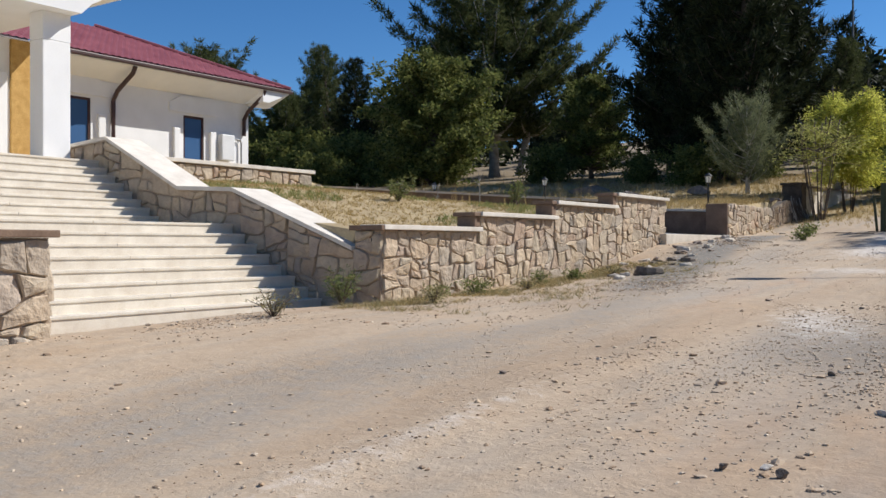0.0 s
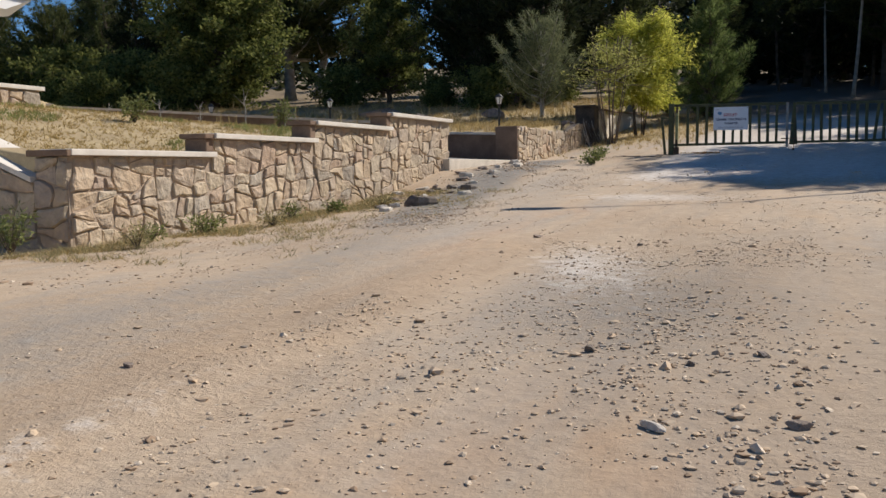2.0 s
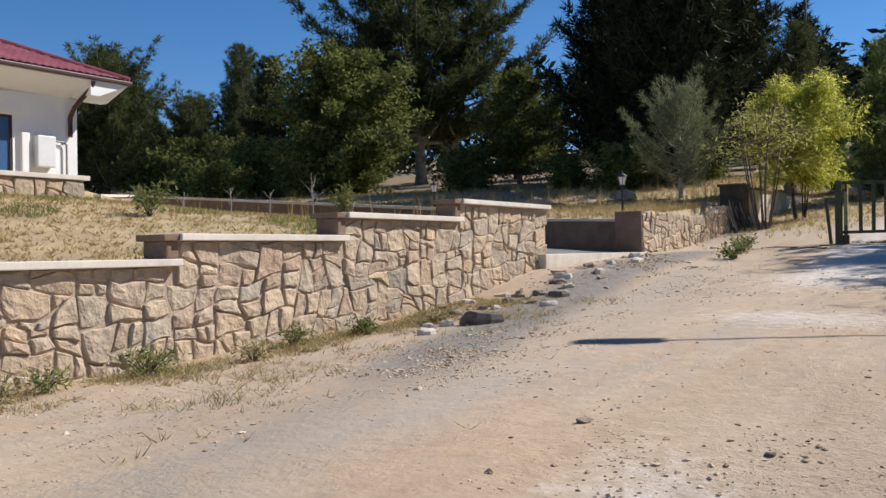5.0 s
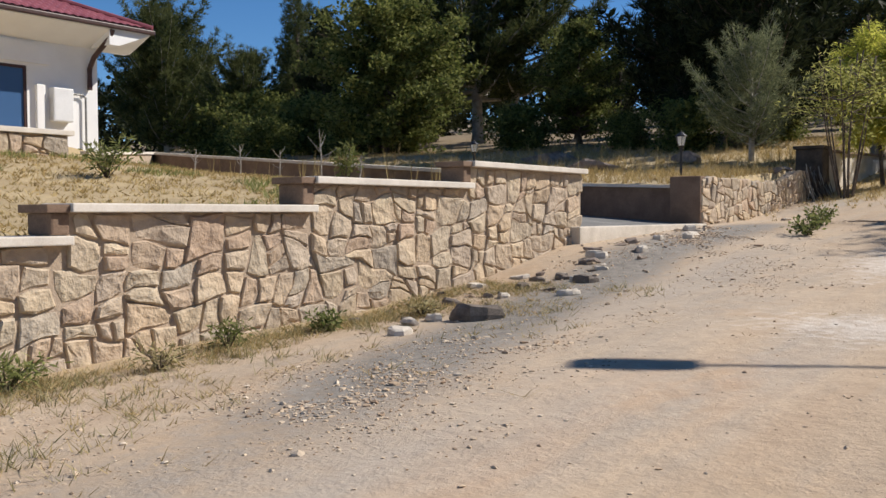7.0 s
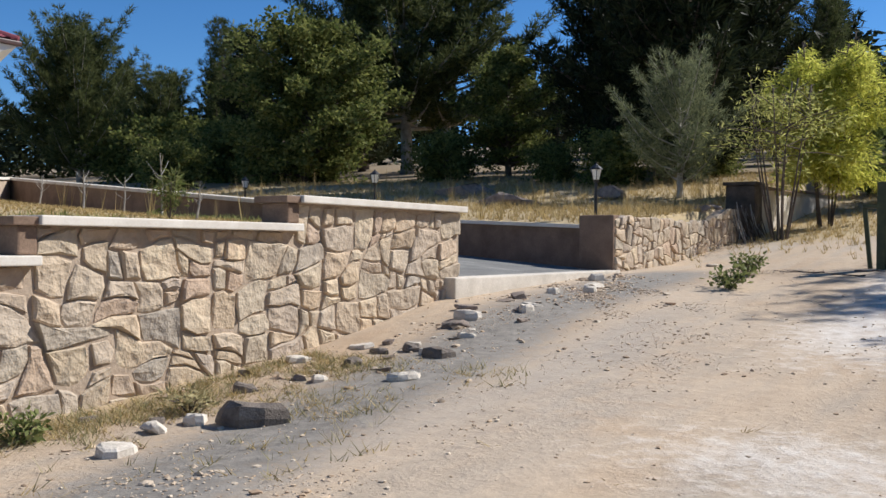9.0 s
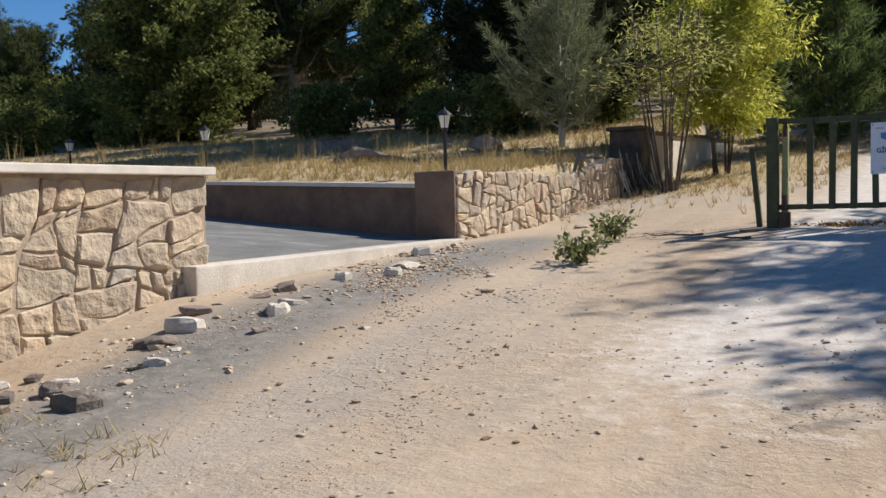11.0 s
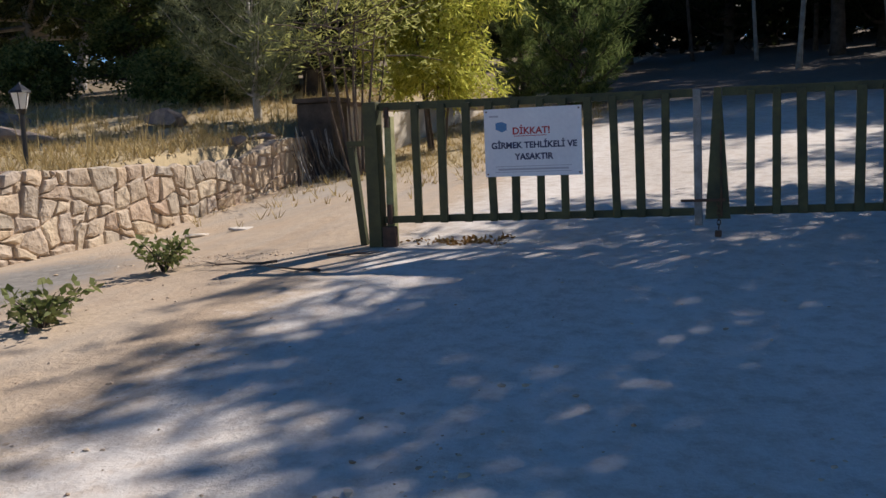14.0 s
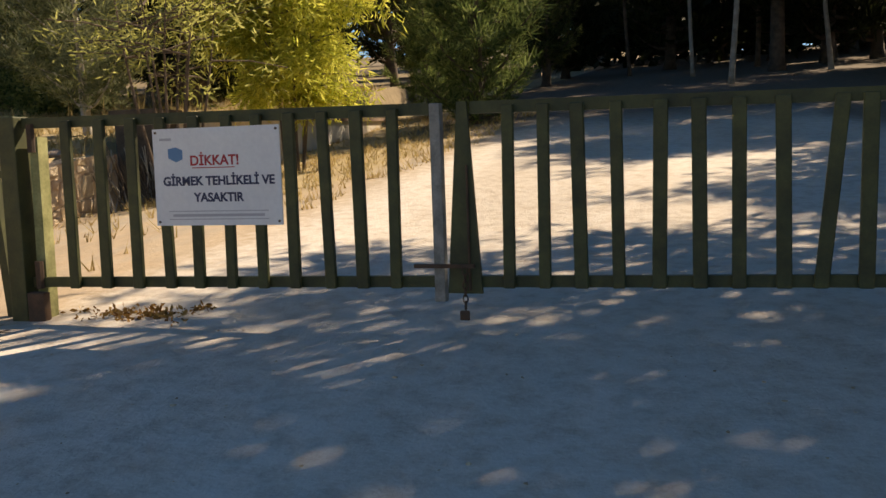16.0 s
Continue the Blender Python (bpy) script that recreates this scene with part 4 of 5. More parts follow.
def broken_slab(name, at, size, seed, mat, label, turn=0.0):
    """A flat broken piece with a sharp uneven rim, tipped a little."""
    rng = random.Random(seed)
    bm = bmesh.new()
    n = rng.randint(7, 10)
    rim = [(size[0] / 2 * rng.uniform(0.6, 1.15) * math.cos(a), size[1] / 2 * rng.uniform(0.6, 1.15) * math.sin(a)) for a in [2 * math.pi * (k + rng.uniform(-0.25, 0.25)) / n for k in range(n)]]
    rings = [[bm.verts.new((x * q, y * q, z + rng.uniform(-0.14, 0.14) * size[2])) for x, y in rim] for q, z in ((0.9, -size[2] / 2), (1.03, -0.15 * size[2]), (0.96, 0.25 * size[2]), (0.72, 0.42 * size[2]))]
    mid = bm.verts.new((size[0] * 0.06, 0, size[2] * 0.46))
    for a, b in zip(rings, rings[1:]):
        for k in range(n):
            bm.faces.new((a[k], a[(k + 1) % n], b[(k + 1) % n], b[k]))
    for k in range(n):
        bm.faces.new((rings[-1][k], rings[-1][(k + 1) % n], mid))
    bm.faces.new(rings[0][::-1])
    ob = part(name, bm, mat)
    x, y = at
    ob.matrix_world = pose(x, y, height(x, y) + size[2] * 0.2, rng.uniform(-11, 11), rng.uniform(-8, 8), turn)
    return tagged(ob, label, "rock")


ROCKS = (
    (-8.52, 20.0, 0.60, 0.36, 0.24, "d", 20), (-9.11, 19.5, 0.38, 0.30, 0.24, "p", 40), (-8.70, 18.85, 0.34, 0.20, 0.12, "p", 70),
    (-10.15, 21.4, 0.26, 0.2, 0.24, "r", 0), (-9.85, 22.94, 0.42, 0.24, 0.08, "p", 10), (-10.05, 22.1, 0.30, 0.20, 0.10, "p", 30),
    (-8.68, 22.78, 0.36, 0.26, 0.15, "d", 30), (-9.15, 22.95, 0.30, 0.22, 0.12, "d", 80), (-8.34, 21.72, 0.34, 0.22, 0.10, "p", 60), (-8.75, 21.95, 0.22, 0.16, 0.10, "r", 5),
    (-9.65, 26.1, 0.55, 0.36, 0.28, "r", 65), (-9.3, 27.8, 0.50, 0.34, 0.24, "p", 50), (-9.85, 29.1, 0.34, 0.24, 0.16, "p", 10), (-9.1, 27.3, 0.3, 0.22, 0.14, "p", 15),
    (-9.45, 24.5, 0.40, 0.26, 0.17, "p", 15), (-9.25, 24.1, 0.32, 0.24, 0.14, "r", 75), (-9.75, 24.9, 0.34, 0.24, 0.2, "r", 35), (-8.95, 23.7, 0.3, 0.16, 0.08, "p", 25), (-9.0, 25.2, 0.26, 0.2, 0.12, "p", 95), (-7.95, 25.05, 0.18, 0.12, 0.05, "p", 25),
    (-2.55, 6.68, 0.11, 0.09, 0.10, "d", 0), (-2.33, 6.78, 0.17, 0.13, 0.05, "p", 40), (-2.20, 6.66, 0.10, 0.08, 0.09, "d", 30), (-1.97, 8.45, 0.20, 0.08, 0.06, "p", 150), (-1.94, 9.55, 0.12, 0.09, 0.08, "d", 0),
    (-1.57, 9.82, 0.10, 0.08, 0.07, "r", 60), (-1.32, 8.65, 0.16, 0.10, 0.08, "r", 10), (-2.59, 9.78, 0.10, 0.08, 0.08, "d", 10), (-1.42, 7.15, 0.17, 0.14, 0.12, "r", 30), (-5.19, 8.53, 0.13, 0.10, 0.08, "r", 0),
    (-4.46, 14.5, 0.20, 0.12, 0.08, "r", 20), (-3.22, 14.28, 0.10, 0.08, 0.07, "d", 10),
    (-9.3, 33.6, 0.5, 0.2, 0.05, "p", 80), (-8.8, 33.9, 0.4, 0.2, 0.05, "p", 60), (-10.75, 36.9, 0.55, 0.4, 0.3, "r", 10), (-10.8, 38.0, 0.6, 0.4, 0.28, "r", 40),
)
KIND = {"d": (DARK_ROCK, "dark lump of broken asphalt on the dirt"), "p": (PALE_ROCK, "pale flat stone lying on the dirt"), "r": (ROCK, "brown field rock lying on the ground")}
for i, (x, y, a, b, c, k, turn) in enumerate(ROCKS):
    (rock if k == "r" or a < 0.22 or c > 0.2 and k == "p" else broken_slab)("rock", (x, y), (a, b, c), 100 + i, KIND[k][0], KIND[k][1], turn)
for x, y, a, b, c in ((-17.2, 38.2, 3.0, 1.8, 1.0), (-20.4, 41.0, 3.4, 2.0, 1.1), (-14.6, 40.6, 1.6, 1.1, 0.7)):
    rock("earth_mound", (x, y), (a, b, c), int(90 - x), ROCK, "dark earthy rock mound in the dry grass", 15)
rng = random.Random(33)
for i in range(34):
    y = rng.uniform(19.4, 27.5)
    k = rng.choice("ddprr")
    a = rng.uniform(0.12, 0.32)
    (rock if k == "r" or a < 0.2 else broken_slab)("rock", (-9.15 - 0.03 * (y - 19) + rng.gauss(0, 0.4), y), (a, a * rng.uniform(0.5, 0.8), a * rng.uniform(0.22, 0.42)), 200 + i, KIND[k][0], KIND[k][1], rng.uniform(0, 180))
rock("boulder", (-11.0, 56.5), (2.2, 1.8, 2.2), 77, PALE_ROCK, "large pale boulder behind the shrubs", 20)


def gravel(name, label, count, mat, area, size, seed):
    """Loose small stones strewn over an area, all in one mesh."""
    rng = np.random.RandomState(seed)
    ico = bmesh.new()
    bmesh.ops.create_icosphere(ico, subdivisions=1, radius=1)
    base = np.array([v.co[:] for v in ico.verts])
    tri = np.array([[v.index for v in f.verts] for f in ico.faces])
    ico.free()
    verts, faces = [], []
    n = 0
    while n < count:
        x, y = area(rng)
        dens = 0.5 + 0.5 * noise.noise((x * 0.5, y * 0.25, seed * 3.1)) + 0.35 * noise.noise((x * 1.7, y * 1.1, seed * 1.3)) + 0.32 * math.exp(-((x + 2.4) / 2.2) ** 2 - ((y - 9.8) / 3.2) ** 2)
        if rng.rand() > max(0.015, 3.2 * dens - 1.85):
            continue
        s = size * rng.lognormal(0, 0.48)
        p = base * s * (0.5 + 0.9 * rng.rand(12, 1)) * np.array((1, 0.75, 0.46))
        a = rng.rand() * 6.28
        c, d = math.cos(a), math.sin(a)
        p = p @ np.array(((c, d, 0), (-d, c, 0), (0, 0, 1))) + np.array((x, y, height(x, y) + s * 0.1))
        faces += (tri + 12 * n).tolist()
        verts += p.tolist()
        n += 1
    me = bpy.data.meshes.new(name)
    me.from_pydata(verts, [], faces)
    me.materials.append(mat)
    tagged(new(name, me), label, "gravel", kind="stuff")


def island_mat(name, *colours):
    m = material(name, colours[0], 0.95)
    g = node(m, "ShaderNodeNewGeometry")
    c = ramp(m, g.outputs["Random Per Island"], *[(i / (len(colours) - 1), c) for i, c in enumerate(colours)])
    return finish(m, c, bump(m, noise_tex(m, 90, 3), 0.5, 0.005))


PEBBLE = island_mat("mixed_pebbles", (0.28, 0.19, 0.12), (0.46, 0.335, 0.22), (0.56, 0.43, 0.30), (0.42, 0.33, 0.24), (0.66, 0.55, 0.42))
gravel("gravel", "loose brown and grey gravel on the dirt road", 9000, PEBBLE, lambda r: (r.uniform(-10.2, 1.5), 3.0 + 22 * r.rand() ** 1.15), 0.0095, 3)
gravel("gravel", "coarser loose stones strewn on the dirt road", 1100, PEBBLE, lambda r: (r.uniform(-9.8, 0.5), 4.0 + 24 * r.rand() ** 1.2), 0.0135, 8)
gravel("gravel", "bank of coarse broken stones at the road side", 700, PEBBLE, lambda r: (r.normal(-0.9, 0.75), r.normal(7.4, 1.5)), 0.0155, 19)
gravel("gravel", "stones gathered along the wheel ruts", 700, PEBBLE, lambda r: (r.normal(-4.4, 0.28), r.uniform(4.5, 14.5)), 0.0105, 23)
gravel("gravel", "stones round the grey patch of the road", 500, PEBBLE, lambda r: (r.normal(-2.8, 1.0), r.normal(10.4, 0.9)), 0.0125, 29)
gravel("gravel", "fine gravel towards the gate", 8000, PEBBLE, lambda r: (r.uniform(-9.4, 0.5), r.uniform(13, 31.6)), 0.0088, 17)
gravel("gravel", "stones strewn along the grey worn strip", 3200, PEBBLE, lambda r: (lambda y: (interp(y, STRIP) + r.normal(0.3, 0.7), y))(r.uniform(15.5, 29.5)), 0.0125, 37)
gravel("rubble", "crumbs of stone and mortar below the stairs", 900, PEBBLE, lambda r: (r.normal(-10.2, 0.6), r.uniform(5.5, 13.2)), 0.013, 43)
gravel("rubble", "broken stones along the foot of the wall", 600, PEBBLE, lambda r: (-9.5 + 0.45 * r.randn(), r.uniform(18.5, 31)), 0.024, 13)


# ---- leaves and grass ----
def blades(name, label, count, area, tall, mat, seed, wide=0.006, lean=0.5):
    rng = np.random.RandomState(seed)
    verts, faces = [], []
    while len(faces) < count:
        q = area(rng)
        if q is None:
            continue
        x, y = q
        for _ in range(rng.randint(3, 8)):
            bx, by = x + rng.normal(0, 0.03), y + rng.normal(0, 0.03)
            h, a = tall * rng.uniform(0.4, 1.2), rng.rand() * 6.28
            w = wide * rng.uniform(0.7, 1.4)
            tx, ty = lean * h * rng.normal(), lean * h * rng.normal()
            z = height(bx, by) - 0.01
            k = len(verts)
            verts += [(bx - w * math.cos(a), by - w * math.sin(a), z), (bx + w * math.cos(a), by + w * math.sin(a), z), (bx + tx, by + ty, z + h)]
            faces.append((k, k + 1, k + 2))
    me = bpy.data.meshes.new(name)
    me.from_pydata(verts, [], faces)
    me.materials.append(mat)
    tagged(new(name, me), label, "grass", kind="stuff")


def lawn_area(r):
    x, y = r.uniform(-20, -10.9), r.uniform(13.9, 27)
    return (x, y) if y < drive_near(x) - 0.3 else None


def hill_area(r):
    x, y = -10.6 - 26 * r.rand() ** 1.3, 31.5 + 22 * r.rand() ** 1.4
    return (x, y) if y > drive_far(x) + 0.4 else None


def foot_area(r):
    x, y = -10.3 + abs(r.normal(0, 1.3)), r.uniform(11.8, 22.5)
    thick = noise.noise((x * 1.1, y * 0.8, 2.0)) + 0.6 * noise.noise((x * 3.1, y * 2.7, 5.0)) + 0.5 * max(0.0, -9.2 - x)
    return (x, y) if r.rand() < thick * 1.3 + 0.12 else None


def beyond_area(r):
    x, y = r.uniform(-10.4, -5.9), 33 + 20 * r.rand()
    return (x, y) if r.rand() < smooth01((y - 34.5) / 5) + 0.08 else None


blades("lawn_grass", "dry straw-coloured lawn behind the stone wall", 22000, lawn_area, 0.075, STRAW, 21, 0.012, 0.9)
blades("lawn_grass", "greener patches in the dry lawn", 8000, lambda r: (lambda p: p if p and noise.noise((p[0] * 0.4, p[1] * 0.4, 7)) > 0.12 else None)(lawn_area(r)), 0.13, LAWN_GREEN, 22, 0.009)
blades("hill_grass", "tall dry straw grass on the slope under the trees", 34000, hill_area, 0.22, STRAW, 23, 0.010)
blades("wall_foot_grass", "sparse half-dry grass along the foot of the wall", 6500, foot_area, 0.11, GREENISH, 24, 0.005, 0.8)
blades("wall_foot_straw", "dry straw lying along the foot of the wall", 11000, foot_area, 0.075, STRAW, 27, 0.005, 1.3)
blades("verge_grass", "yellow dry grass beyond the gate", 6000, beyond_area, 0.18, STRAW, 25, 0.009)


def leaf_mesh(name, centres, spread, per, length, width, mat, seed, droop=0.0, flat=1.0):
    """Clumps of small leaves: each leaf a four-sided blade of its own."""
    rng = np.random.RandomState(seed)
    c = np.repeat(np.asarray(centres, float), per, axis=0)
    n = len(c)
    sp = np.repeat(np.broadcast_to(np.asarray(spread, float), (len(centres),)), per)[:, None]
    off = rng.normal(size=(n, 3))
    off /= np.linalg.norm(off, axis=1, keepdims=True)
    off *= rng.rand(n, 1) ** 0.45
    off[:, 2] *= flat
    p = c + off * sp
    d = off + 0.7 * rng.normal(size=(n, 3))
    d[:, 2] = d[:, 2] * 0.7 + 0.15 - droop
    d /= np.linalg.norm(d, axis=1, keepdims=True) + 1e-9
    s = np.cross(d, rng.normal(size=(n, 3)))
    s /= np.linalg.norm(s, axis=1, keepdims=True) + 1e-9
    L = length * rng.uniform(0.6, 1.3, (n, 1))
    W = width * rng.uniform(0.7, 1.3, (n, 1))
    v = np.stack([p - s * W * 0.15, p + d * L * 0.45 - s * W * 0.5, p + d * L, p + d * L * 0.55 + s * W * 0.5], axis=1).reshape(-1, 3)
    f = np.arange(4 * n).reshape(-1, 4)
    me = bpy.data.meshes.new(name)
    me.from_pydata(v.tolist(), [], f.tolist())
    me.materials.append(mat)
    return me


def tree_parts(seed, tall, reach, base, limbs, per, leaf, mat, bark, lean=0.0, top_round=False, clumps=7, spread=0.55, droop=0.0, stems=1, flat=0.55, trunk_r=None):
    """Meshes of one tree at the origin: trunk with limbs, crown of leaf clumps."""
    rng = random.Random(seed)
    bm = bmesh.new()
    centres, radii = [], []
    tr = trunk_r or 0.018 * tall + 0.05
    for s in range(stems):
        a0 = 6.28 * s / stems + rng.uniform(0, 1)
        tip = Vector((lean * tall + (reach * 0.45 * math.cos(a0) if stems > 1 else rng.uniform(-0.03, 0.03) * tall), reach * 0.45 * math.sin(a0) if stems > 1 else rng.uniform(-0.03, 0.03) * tall, tall * rng.uniform(0.86, 0.97)))
        bend = Vector((rng.uniform(-0.03, 0.03) * tall, rng.uniform(-0.03, 0.03) * tall, 0))
        start = Vector((0.16 * math.cos(a0), 0.16 * math.sin(a0), -0.15)) if stems > 1 else Vector((0, 0, -0.3))

        def spine(t):
            return start.lerp(tip, t) + bend * math.sin(math.pi * t)

        thick = tr / math.sqrt(stems)
        tube(bm, [spine(t) for t in (0, 0.06, 0.2, 0.4, 0.6, 0.8, 1)], [thick * 1.5, thick, thick * 0.88, thick * 0.7, thick * 0.5, thick * 0.28, 0.02], 8)
        n = limbs // stems
        for i in range(n):
            t = base + (1 - base) * ((i + rng.random()) / n)
            k = (t - base) / (1 - base)
            prof = math.sin(math.pi * (0.12 + 0.88 * k) ** 0.8) ** 0.8 if top_round else (1 - k) ** 0.75 * (0.55 + 0.45 * min(1, k * 5)) + 0.08
            length = reach * prof * rng.uniform(0.5, 1.25) / (1.4 if stems > 1 else 1)
            az = 2.399 * i + rng.uniform(-0.5, 0.5)
            rise = rng.uniform(-0.05, 0.35) + 0.5 * k
            p0 = spine(t)
            d = Vector((math.cos(az), math.sin(az), rise))
            pts = [p0, p0 + d * length * 0.5, p0 + d * length + Vector((0, 0, -0.08 * length))]
            r0 = max(0.02, thick * (1 - t) * 0.5)
            tube(bm, pts, [r0, r0 * 0.6, 0.01], 5, False)
            m = max(2, round(clumps * (0.4 + 0.6 * prof)))
            for j in range(m):
                q = 0.35 + 0.7 * (j + rng.random()) / m
                w = spread * rng.uniform(0.6, 1.25) * (0.6 + 0.4 * prof)
                centres.append(p0 + d * length * q + Vector((rng.gauss(0, 0.3) * w * 1.4, rng.gauss(0, 0.3) * w * 1.4, rng.gauss(0, 0.25) * w - droop * q)))
                radii.append(w)
    trunk = mesh_of(bm, "trunk", bark)
    trunk.polygons.foreach_set("use_smooth", [True] * len(trunk.polygons))
    crown = leaf_mesh("crown", [tuple(c) for c in centres], radii, per, leaf[0], leaf[1], mat, seed, droop, flat)
    return trunk, crown


def tree(name, label, meshes, x, y, turn=0.0, size=1.0, group="", sink=0.0):
    t = thing(name, label, "tree", pose(x, y, height(x, y) - sink, 0, 0, turn) @ Matrix.Scale(size, 4), group)
    for n, me in zip(("trunk", "crown") + ("limb",) * (len(meshes) - 2), meshes):
        o = new(n, me)
        o.parent = t
    return t


def needle_mesh(name, tips, aims, size, per, mat, seed, wide):
    """Tufts of needles at the twig ends, each needle a narrow blade."""
    rng = np.random.RandomState(seed)
    c, a = np.repeat(np.asarray(tips, float), per, axis=0), np.repeat(np.asarray(aims, float), per, axis=0)
    n = len(c)
    off = rng.normal(size=(n, 3))
    d = a * 0.85 + off * 0.62
    d /= np.linalg.norm(d, axis=1, keepdims=True) + 1e-9
    s = np.cross(d, rng.normal(size=(n, 3)))
    s /= np.linalg.norm(s, axis=1, keepdims=True) + 1e-9
    p = c + off * size * 0.16
    L = size * rng.uniform(0.65, 1.25, (n, 1))
    W = wide * rng.uniform(0.7, 1.3, (n, 1))
    v = np.stack([p - s * W * 0.5, p + s * W * 0.5, p + d * L], axis=1).reshape(-1, 3)
    me = bpy.data.meshes.new(name)
    me.from_pydata(v.tolist(), [], np.arange(3 * n).reshape(-1, 3).tolist())
    me.materials.append(mat)
    return me


def pine_parts(seed, tall, reach, base, limbs, mat, bark, rounded=False, tuft=0.42, per=13, wide=0.06, trunk_r=None, lift=0.1, step=0.36, lean=0.0, split=False):
    """Meshes of one pine at the origin: bent trunk, whorled limbs with side twigs, needle tufts in uneven pads."""
    rng = random.Random(seed)
    bm = bmesh.new()
    tips, aims, limbs_apart = [], [], []
    thick = trunk_r or 0.018 * tall + 0.05
    start, tip = Vector((0, 0, -0.3)), Vector((lean * tall + rng.uniform(-0.03, 0.03) * tall, rng.uniform(-0.03, 0.03) * tall, tall * 0.97))
    bend = Vector((rng.uniform(-0.04, 0.04) * tall, rng.uniform(-0.04, 0.04) * tall, 0))

    def spine(t):
        return start.lerp(tip, t) + bend * math.sin(math.pi * t)

    tube(bm, [spine(t) for t in (0, 0.05, 0.2, 0.4, 0.6, 0.8, 1)], [thick * 1.4, thick, thick * 0.88, thick * 0.7, thick * 0.5, thick * 0.28, 0.02], 8)
    up = Vector((0, 0, 1))
    for i in range(limbs):
        t = base + (1 - base) * (i + rng.random()) / limbs
        k = (t - base) / (1 - base)
        prof = math.sin(math.pi * (0.2 + 0.78 * k) ** 0.85) ** 0.7 if rounded else (1 - k) ** 0.7 * (0.6 + 0.4 * min(1, k * 4)) + 0.07
        lobe = 0.72 + 0.38 * math.sin(2.1 * i / 5.0 + seed) * math.cos(1.3 * i + seed)
        length = max(0.35, reach * prof * lobe * rng.uniform(0.7, 1.2))
        az = 2.399 * i + rng.uniform(-0.5, 0.5)
        flat = Vector((math.cos(az), math.sin(az), 0))
        rise = lift + rng.uniform(-0.18, 0.22) + 0.55 * k
        p0 = spine(t)

        def limb(q):
            return p0 + flat * length * q + up * length * (rise * q + 0.22 * q * q - 0.10 * math.sin(math.pi * q))

        r0 = max(0.018, thick * (1.05 - t) * 0.45)
        wood = bmesh.new() if split else bm
        tube(wood, [limb(q) for q in (0, 0.35, 0.7, 1)], [r0, r0 * 0.7, r0 * 0.4, 0.008], 5, False)
        if split:
            limbs_apart.append(mesh_of(wood, "limb", bark))
        side = flat.cross(up)
        n = int(length / step) + 2
        for j in range(n):
            q = 0.22 + 0.78 * (j + rng.random()) / n
            p = limb(min(q, 1.0))
            for hand in (-1, 1):
                reach_out = (0.16 + 0.34 * length * (1.05 - q)) * rng.uniform(0.5, 1.2)
                way = (side * hand * rng.uniform(0.5, 1.0) + flat * rng.uniform(0.2, 0.8) + up * rng.uniform(0.0, 0.35)).normalized()
                aim = (way * 0.6 + up * 0.75).normalized()
                m = 1 + int(reach_out / (step * 1.3))
                for g in range(m):
                    tips.append(p + way * reach_out * (g + 1) / m + up * rng.uniform(-0.06, 0.10))
                    aims.append(aim)
        tips.append(limb(1.0))
        aims.append((flat + up * 0.6).normalized())
    trunk = mesh_of(bm, "trunk", bark)
    trunk.polygons.foreach_set("use_smooth", [True] * len(trunk.polygons))
    return trunk, needle_mesh("crown", [tuple(p) for p in tips], [tuple(p) for p in aims], tuft, per, mat, seed, wide), *limbs_apart


PINE_A = pine_parts(1, 16, 4.4, 0.10, 88, PINE, BARK)
PINE_B = pine_parts(2, 17, 5.2, 0.22, 76, PINE, BARK, True)
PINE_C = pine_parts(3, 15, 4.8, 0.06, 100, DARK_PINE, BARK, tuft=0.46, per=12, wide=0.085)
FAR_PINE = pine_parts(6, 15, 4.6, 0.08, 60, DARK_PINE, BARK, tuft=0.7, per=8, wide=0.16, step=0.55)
PALE_PINE = pine_parts(13, 15, 3.2, 0.45, 36, PINE, PALE_BARK, True, trunk_r=0.12)
THIN_PINE = pine_parts(12, 17, 4.4, 0.36, 44, PINE, BARK, True, trunk_r=0.15)
CROOKED_PINE = pine_parts(21, 12.5, 5.6, 0.10, 130, PINE, PALE_BARK, True, tuft=0.46, wide=0.07, trunk_r=0.26, lift=0.22, lean=-0.08)
OLD_PINE = pine_parts(4, 21, 9.0, 0.16, 120, PINE, PALE_BARK, True, tuft=0.5, per=11, wide=0.085, trunk_r=0.42, lift=0.12, step=0.42)
OLD_PINE_TWIN = pine_parts(5, 17, 6.0, 0.2, 74, PINE, PALE_BARK, True, tuft=0.5, per=11, wide=0.085, trunk_r=0.34, lift=0.2, step=0.42, lean=0.06)
HIGH_PINE = tree_parts(14, 15, 3.9, 0.48, 72, 22, (0.5, 0.12), SHADE_PINE, BARK, top_round=True, clumps=7, spread=0.8, trunk_r=0.24)
YOUNG_PINE = pine_parts(31, 6.5, 2.4, 0.05, 64, FRESH_PINE, BARK, tuft=0.3, per=14, wide=0.04, step=0.25)
# Pine for spots out of view, there for its shade.
UNSEEN_PINE = tree_parts(2, 18, 5.4, 0.30, 74, 26, (0.6, 0.12), SHADE_PINE, BARK, top_round=True, clumps=7, spread=0.7, flat=0.42)
ROUND = tree_parts(5, 8.6, 4.4, 0.02, 120, 60, (0.26, 0.15), BROAD, BARK, top_round=True, clumps=7, spread=0.62, flat=0.75)
MID = tree_parts(6, 9.5, 3.4, 0.10, 80, 52, (0.26, 0.14), BROAD, BARK, top_round=True, clumps=6, spread=0.6, flat=0.75)
